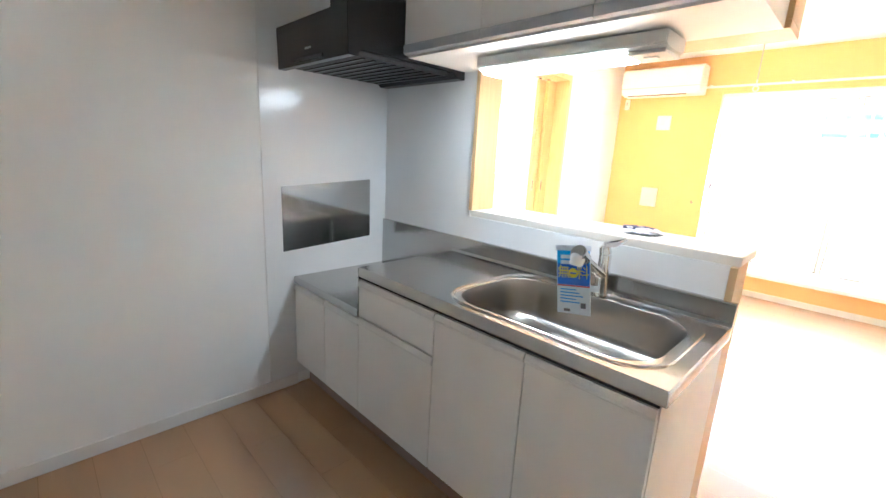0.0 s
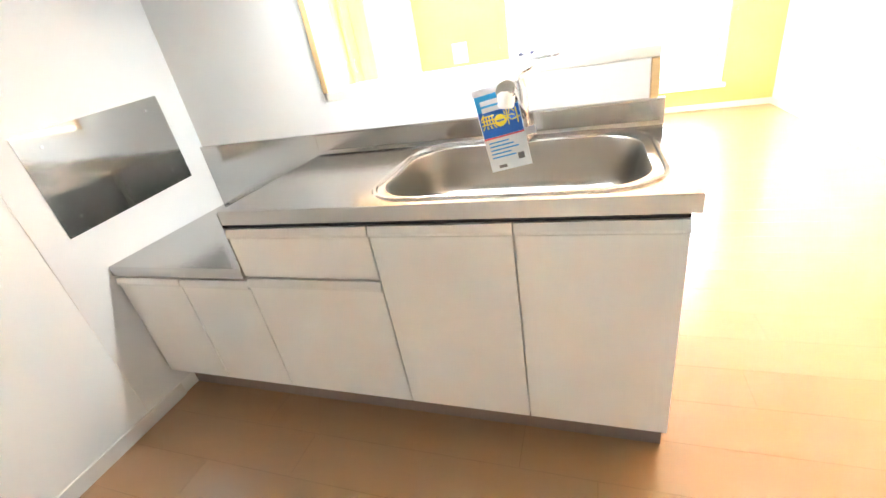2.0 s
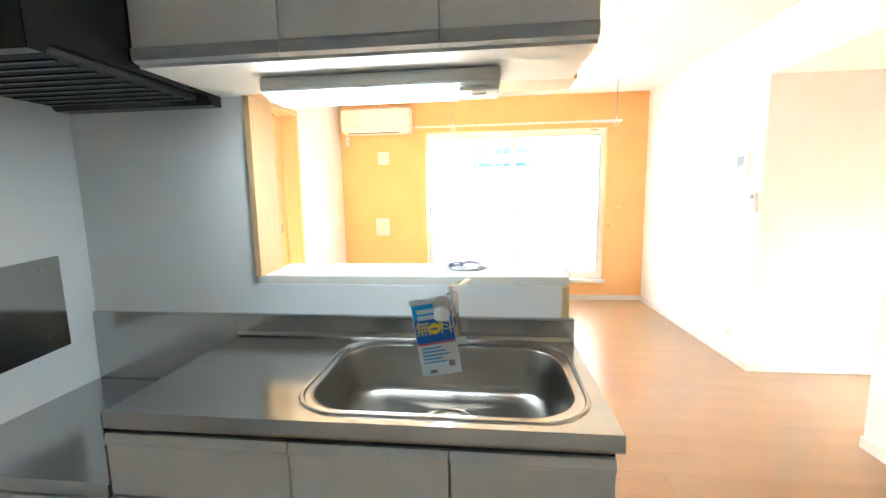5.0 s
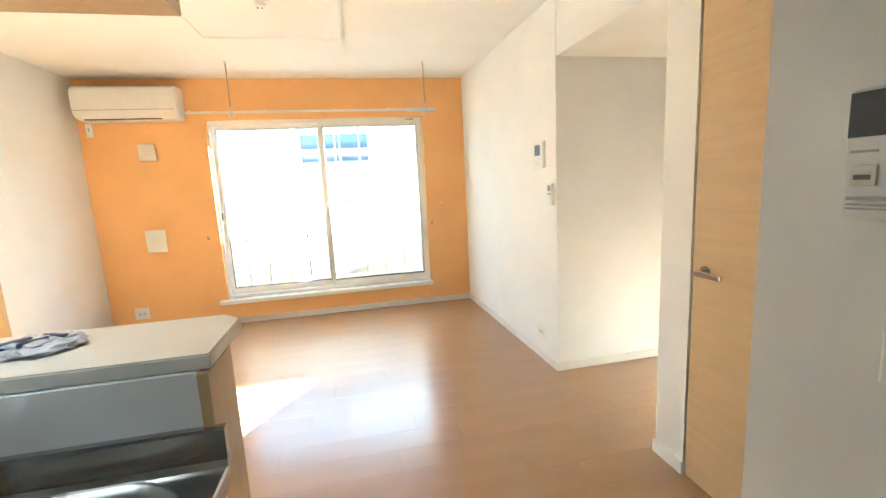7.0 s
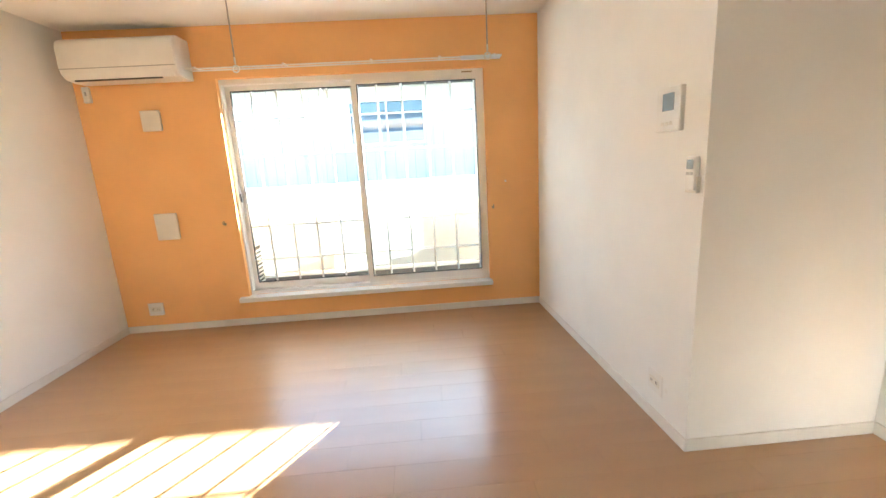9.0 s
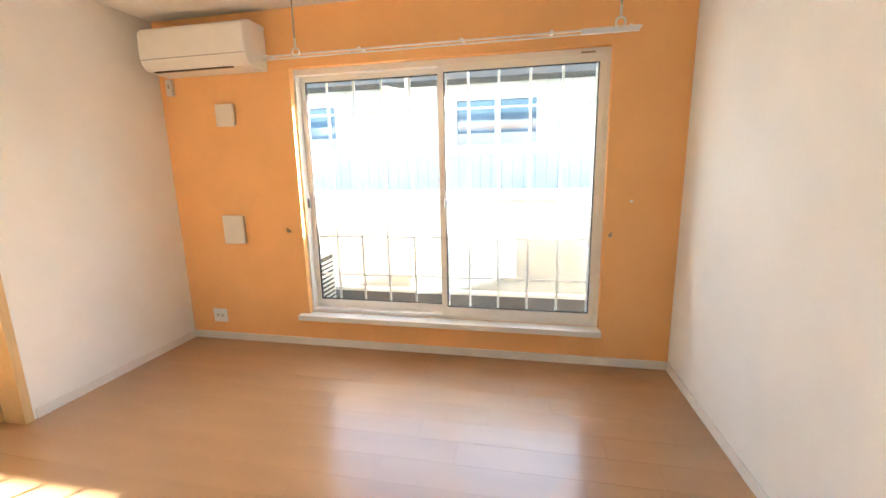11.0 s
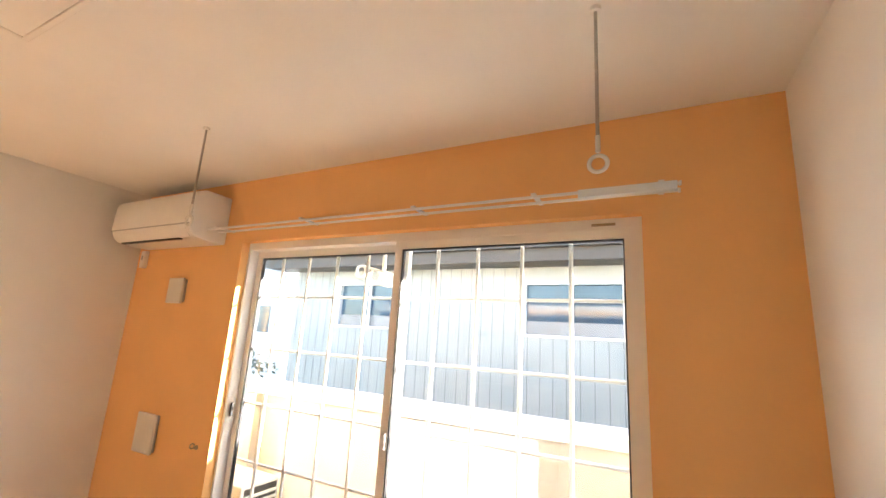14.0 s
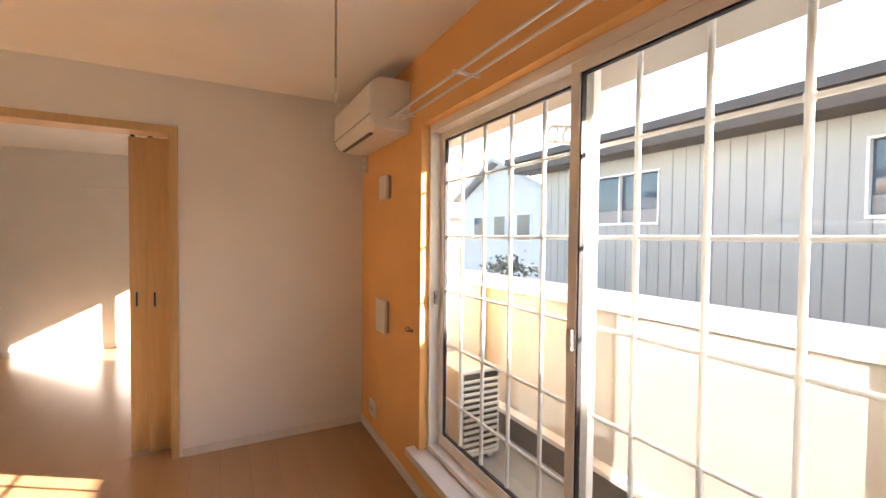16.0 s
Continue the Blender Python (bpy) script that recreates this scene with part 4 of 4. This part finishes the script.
# ---- control panel and switch on the side wall ----
cp2 = thing("heater_control", (XQ, 1.08, 1.255), "white water heater control panel with a dark display", "control panel")
X0, CA, CB2 = XQ - 0.022, 1.012, 1.135
part("body", box(X0, XQ, CA, CB2, 1.256, 1.365, 0.003), M_PLASTIC, cp2)
part("display", box(X0 - 0.0015, X0 + 0.001, CA + 0.003, CB2 - 0.003, 1.325, 1.362, 0.0005), M_SCREEN, cp2, "dark glossy display strip")
part("display_edge", boxes((X0 - 0.0018, X0 + 0.001, CA + 0.006, CA + 0.085, 1.3225, 1.3245)), M_PLASTIC, cp2)
for i in range(4):
    y = CB2 - 0.017 - 0.029 * i
    b = part("button", box(X0 - 0.002, X0 + 0.001, y - 0.010, y + 0.010, 1.284, 1.302, 0.001), M_IVORY, cp2)
    part("button_mark", boxes((X0 - 0.0026, X0 - 0.0019, y - 0.006, y + 0.006, 1.2895, 1.2935)), M_INK, b)
part("key_frame", boxes((X0 - 0.0022, X0 - 0.0012, CA + 0.007, CA + 0.029, 1.3025, 1.3035), (X0 - 0.0022, X0 - 0.0012, CA + 0.007, CA + 0.029, 1.2825, 1.2835)), M_GREYP, cp2)
for y, up in ((CB2 - 0.042, -1), (CB2 - 0.066, 1)):
    part("arrow_key", prism([(y - 0.004, 1.313 - 0.003 * up), (y + 0.004, 1.313 - 0.003 * up), (y, 1.313 + 0.003 * up)], X0 - 0.002, X0 + 0.001, "x"), M_INK, cp2)
for z, a, h in ((1.272, CB2 - 0.075, 0.003), (1.2675, CB2 - 0.07, 0.0016), (1.264, CB2 - 0.068, 0.0016), (1.312, CB2 - 0.026, 0.0022)):
    part("fine_print", boxes((X0 - 0.0012, X0 + 0.001, a, CB2 - 0.006, z, z + h)), M_GREYP, cp2)
part("maker_mark", boxes((X0 - 0.0012, X0 + 0.001, CA + 0.008, CA + 0.036, 1.268, 1.273)), M_INK, cp2, "dark printed maker's mark")
sw = thing("light_switch", (XQ, 1.065, 1.115), "white wall light switch with a wide rocker", "switch")
part("plate", box(XQ - 0.010, XQ, 1.026, 1.101, 1.112, 1.228, 0.003), M_PLASTIC, sw)
part("rocker", box(XQ - 0.0118, XQ - 0.009, 1.040, 1.088, 1.128, 1.212, 0.002), M_PLASTIC, sw)
part("rocker_gap", boxes((XQ - 0.0105, XQ - 0.0095, 1.038, 1.090, 1.2125, 1.2145)), M_GREYP, sw)
part("indicator", box(XQ - 0.0124, XQ - 0.0115, 1.078, 1.084, 1.131, 1.135), M_GREYP, sw)

# ---- balcony ----
solo("balcony_floor", boxes((-6.4, 3.2, 5.475, 6.22, -0.1, 0.06)), M_BALCFLOOR, "light grey sheet balcony floor", "floor", "structure")
pp = thing("balcony_parapet", (0, 6.2, 0.06), "cream rendered balcony parapet with a white metal cap", "parapet", kind="structure")
part("wall", boxes((-6.4, 3.2, 6.16, 6.30, -0.1, 1.06)), M_PARAPET, pp)
part("cap", prism([(6.12, 1.045), (6.12, 1.10), (6.128, 1.108), (6.335, 1.122), (6.345, 1.114), (6.345, 1.045)], -6.4, 3.2, "x"), M_CAP, pp, "white metal coping")
part("kerb", boxes((-6.4, 3.2, 6.09, 6.16, 0.06, 0.205)), M_BALC, pp, "dark grey kerb along the foot")
part("kerb_trim", box(-6.4, 3.2, 6.084, 6.16, 0.206, 0.236, 0.003), M_CAP, pp, "white trim along the kerb")
part("return_wall", boxes((-6.5, -6.4, 5.475, 6.30, -0.1, 1.06)), M_PARAPET, pp)
solo("balcony_pier", boxes((-1.75, -1.62, 6.10, 6.158, 0.237, 1.04)), M_PARAPET, "cream rendered pier on the parapet", "pier", "structure")
solo("eave_soffit", boxes((-6.5, 6.0, 5.475, 6.17, 2.19, 2.25)), M_SOFFIT, "beige eave soffit over the balcony", "soffit", "structure")
solo("outer_wall", boxes((-6.5, -5.55, 5.33, 5.475, -2.9, 2.58), (-5.55, 5.2, 5.33, 5.475, -2.9, -0.16), (5.2, 6.0, 5.33, 5.475, -2.9, 2.58)), M_PARAPET, "cream rendered outer wall", "wall", "structure")
solo("roof_slab", boxes((-6.5, 6.0, -1.2, 5.475, ZC + 0.13, ZC + 0.3)), M_ROOF, "dark roof over the flat", "roof", "structure")

ou = thing("outdoor_unit", (-1.2, 5.8, 0.06), "ivory outdoor air conditioner unit with a slatted side grille", "outdoor unit")
part("case", box(-1.50, -1.075, 5.62, 5.90, 0.09, 0.62, 0.01), M_UNIT, ou)
for i in range(12):
    z = 0.13 + 0.038 * i
    part("slat", box(-1.074, -1.062, 5.64, 5.88, z, z + 0.016, 0.002), M_UNIT, ou)
# near-black sheet stands for the shade behind the slats
part("slot_back", boxes((-1.0749, -1.0735, 5.64, 5.88, 0.12, 0.60)), M_GAP, ou, "dark sheet for the shade between the slats")
for y in (5.65, 5.85):
    part("foot", box(-1.48, -1.10, y - 0.02, y + 0.02, 0.06, 0.09, 0.003), M_GREYP, ou)

# laundry pole arm outside
arm = thing("laundry_arm", (-0.42, 5.9, 2.0), "white folding laundry pole arm under the eave", "laundry arm")
part("drop_bar", cyl((-0.31, 5.75, 2.19), (-0.31, 5.75, 1.885), 0.011, n=12), M_PLASTIC, arm, smooth=True)
part("mount", box(-0.345, -0.275, 5.715, 5.785, 2.178, 2.19, 0.003), M_PLASTIC, arm)
for k in range(3):
    part("eye", torus((-0.475 + 0.105 * k, 5.75, 1.895 - 0.026 * k), 0.036, 0.0085, "y", 22, 8), M_PLASTIC, arm, smooth=True)
for up in (0.036, -0.036):
    part("arm_rib", cyl((-0.475, 5.75, 1.895 + up), (-0.265, 5.75, 1.843 + up), 0.0085, n=10), M_PLASTIC, arm, smooth=True)

# ---- houses outside ----
NY = 9.9
nb = thing("neighbour_house", (0, 10, -2.9), "grey sided neighbouring house with a dark low roof", "house")
NX0, NX1 = -5.35, 9.0
n_win = [(-4.2, -2.85, 1.66, 2.41), (-0.66, 0.70, 1.66, 2.41)]
xs = [NX0] + [v for w in n_win for v in w[:2]] + [NX1]
wl = [(xs[0], xs[1]), (xs[2], xs[3]), (xs[4], xs[5])]
part("wall", boxes(*[(a, b, NY, NY + 0.12, -2.9, 2.80) for a, b in wl], *[(w[0], w[1], NY, NY + 0.12, -2.9, w[2]) for w in n_win], *[(w[0], w[1], NY, NY + 0.12, w[3], 2.80) for w in n_win],
     (NX0, NX0 + 0.12, NY + 0.12, 15, -2.9, 2.80), (NX1 - 0.12, NX1, NY + 0.12, 15, -2.9, 2.80), (NX0 + 0.12, NX1 - 0.12, 14.88, 15, -2.9, 2.80)), M_SIDING, nb)
x = -0.62 - 0.185 * 25
while x < 3.6:
    if not any(w[0] - 0.05 < x < w[1] + 0.05 for w in n_win):
        part("siding_joint", boxes((x, x + 0.010, NY - 0.004, NY + 0.001, -0.5, 2.72)), M_JOINT, nb)
    else:
        part("siding_joint", boxes((x, x + 0.010, NY - 0.004, NY + 0.001, -0.5, 1.7)), M_JOINT, nb)
    x += 0.185
for w in n_win:
    f = part("window", boxes((w[0] - 0.012, w[0] + 0.012, NY - 0.025, NY + 0.08, w[2] - 0.03, w[3] + 0.012), (w[1] - 0.012, w[1] + 0.012, NY - 0.025, NY + 0.08, w[2] - 0.03, w[3] + 0.012),
                             (w[0] + 0.012, w[1] - 0.012, NY - 0.025, NY + 0.08, w[2] - 0.03, w[2] + 0.01), (w[0] + 0.012, w[1] - 0.012, NY - 0.025, NY + 0.08, w[3] - 0.012, w[3] + 0.012),
                             ((w[0] + w[1]) / 2 - 0.013, (w[0] + w[1]) / 2 + 0.013, NY - 0.01, NY + 0.048, w[2] + 0.01, w[3] - 0.012)), M_CAP, nb, "white framed window")
    part("pane", boxes((w[0], w[1], NY + 0.06, NY + 0.07, w[2], w[3])), M_NBGLASS, f, "dark reflecting pane")
    part("blind", boxes((w[0] + 0.02, w[1] - 0.02, NY + 0.05, NY + 0.058, w[2] + 0.02, w[2] + 0.2)), M_BLIND, f)
part("roof", prism([(9.45, 2.80), (9.45, 2.86), (12.4, 3.05), (15.5, 2.86), (15.5, 2.80)], NX0 - 0.45, NX1 + 0.4, "x"), M_ROOF, nb)
part("fascia", boxes((NX0 - 0.46, NX1 + 0.4, 9.43, 9.455, 2.665, 2.90)), M_FASCIA, nb, "brown fascia board")
part("gutter", boxes((NX0 - 0.46, NX1 + 0.4, 9.34, 9.429, 2.845, 2.955)), M_ROOF, nb)
part("eave_board", boxes((NX0 - 0.3, NX1 + 0.3, 9.455, NY, 2.66, 2.68)), M_FASCIA, nb)


def far_house(x0, x1, y0, y1, top, label):
    h = thing("far_house", ((x0 + x1) / 2, (y0 + y1) / 2, -2.9), label, "house", "houses beyond the balcony")
    part("wall", boxes((x0, x1, y0, y1, -2.9, top)), M_HOUSE, h)
    my = (x0 + x1) / 2
    part("gable", prism([(x0 + 0.01, top), (x1 - 0.01, top), (my, top + 1.46)], y0 + 0.01, y1 - 0.01, "y"), M_HOUSE, h)
    part("roof", prism([(x0 - 0.4, top - 0.05), (my, top + 1.5), (x1 + 0.4, top - 0.05), (x1 + 0.4, top + 0.1), (my, top + 1.68), (x0 - 0.4, top + 0.1)], y0 - 0.4, y1 + 0.4, "y"), M_ROOFPALE, h)
    for k in range(3):
        a = x0 + (x1 - x0) * (0.18 + 0.27 * k)
        f = part("window", boxes((a, a + 0.9, y0 - 0.05, y0 + 0.02, top - 1.9, top - 0.8)), M_CAP, h)
        part("pane", boxes((a + 0.06, a + 0.84, y0 - 0.06, y0 - 0.045, top - 1.84, top - 0.86)), M_NBGLASS, f)


far_house(-17.0, -11.0, 15.0, 22.0, 3.2, "pale two-storey house with a grey gable roof")
far_house(-27.0, -20.0, 12.0, 19.0, 2.6, "pale two-storey house with a grey gable roof")
far_house(-9.5, -5.5, 24.0, 31.0, 1.9, "pale two-storey house with a grey gable roof")
# leafy shape added in place of dark rooftop clutter beyond the parapet
random.seed(12)
sh = thing("shrub", (-10.6, 13.0, -2.9), "leafy stand-in for dark rooftop clutter between the houses", "shrub")
part("trunk", cyl((-10.6, 13.0, -2.9), (-10.55, 13.0, 0.4), 0.09, 0.05, 10), M_FASCIA, sh)
cr = bmesh.new()
for i in range(260):
    p = Vector((random.gauss(0, 0.6), random.gauss(0, 0.3), random.gauss(0, 0.16))) + Vector((-10.6, 13.0, 0.42))
    a = Vector((random.uniform(-1, 1), random.uniform(-1, 1), random.uniform(-1, 1))).normalized() * 0.09
    b = a.orthogonal().normalized() * 0.045
    cr.faces.new([cr.verts.new(p + q) for q in (a, b, -a, -b)])
part("crown", cr, M_LEAF, sh)
solo("ground", boxes((-400, 400, -400, 400, -3.0, -2.9)), M_GROUND, "grey asphalt ground around the houses", "ground", "structure")

# ---- floor planks ----
FL = bpy.data.objects["floor"]
plank_mesh = {}


def plank(length):
    key = round(length, 3)
    if key not in plank_mesh:
        w, g = 0.16, 0.0005
        b = bmesh.new()
        lo = [b.verts.new((sx * (key / 2 - g), sy * (w / 2 - g), -0.00055)) for sx, sy in ((-1, -1), (1, -1), (1, 1), (-1, 1))]
        hi = [b.verts.new((v.co.x, v.co.y, 0.0)) for v in lo]
        b.faces.new(hi)
        b.faces.new(lo[::-1])
        for i in range(4):
            j = (i + 1) % 4
            b.faces.new((lo[i], lo[j], hi[j], hi[i]))
        plank_mesh[key] = mesh_from("plank", b, M_FLOOR)
    return plank_mesh[key]


random.seed(21)
PL = 0.909
row = 0
y = 0.85 - 0.16 * 11
while y < 5.325:
    off = (0.455 * (row % 2) + 0.12 * ((row * 7) % 3)) % PL
    x = -2.19 - off
    while x < 2.56:
        a, b = max(x, -2.19), min(x + PL, 2.56)
        if b - a > 0.03:
            ob = new("plank", plank(b - a))
            ob.parent = FL
            ob.location = ((a + b) / 2, y + 0.08, 0)
        x += PL
    y += 0.16
    row += 1
solo("bedroom_floor", boxes((LX, -2.191, -0.1, YN, -0.0005, 0.0)), M_FLOOR, "light brown wood laminate bedroom floor", "floor", "structure")
solo("side_room_floor", boxes((2.561, 4.9, 1.5, YN, -0.0005, 0.0)), M_FLOOR, "light brown wood laminate side room floor", "floor", "structure")
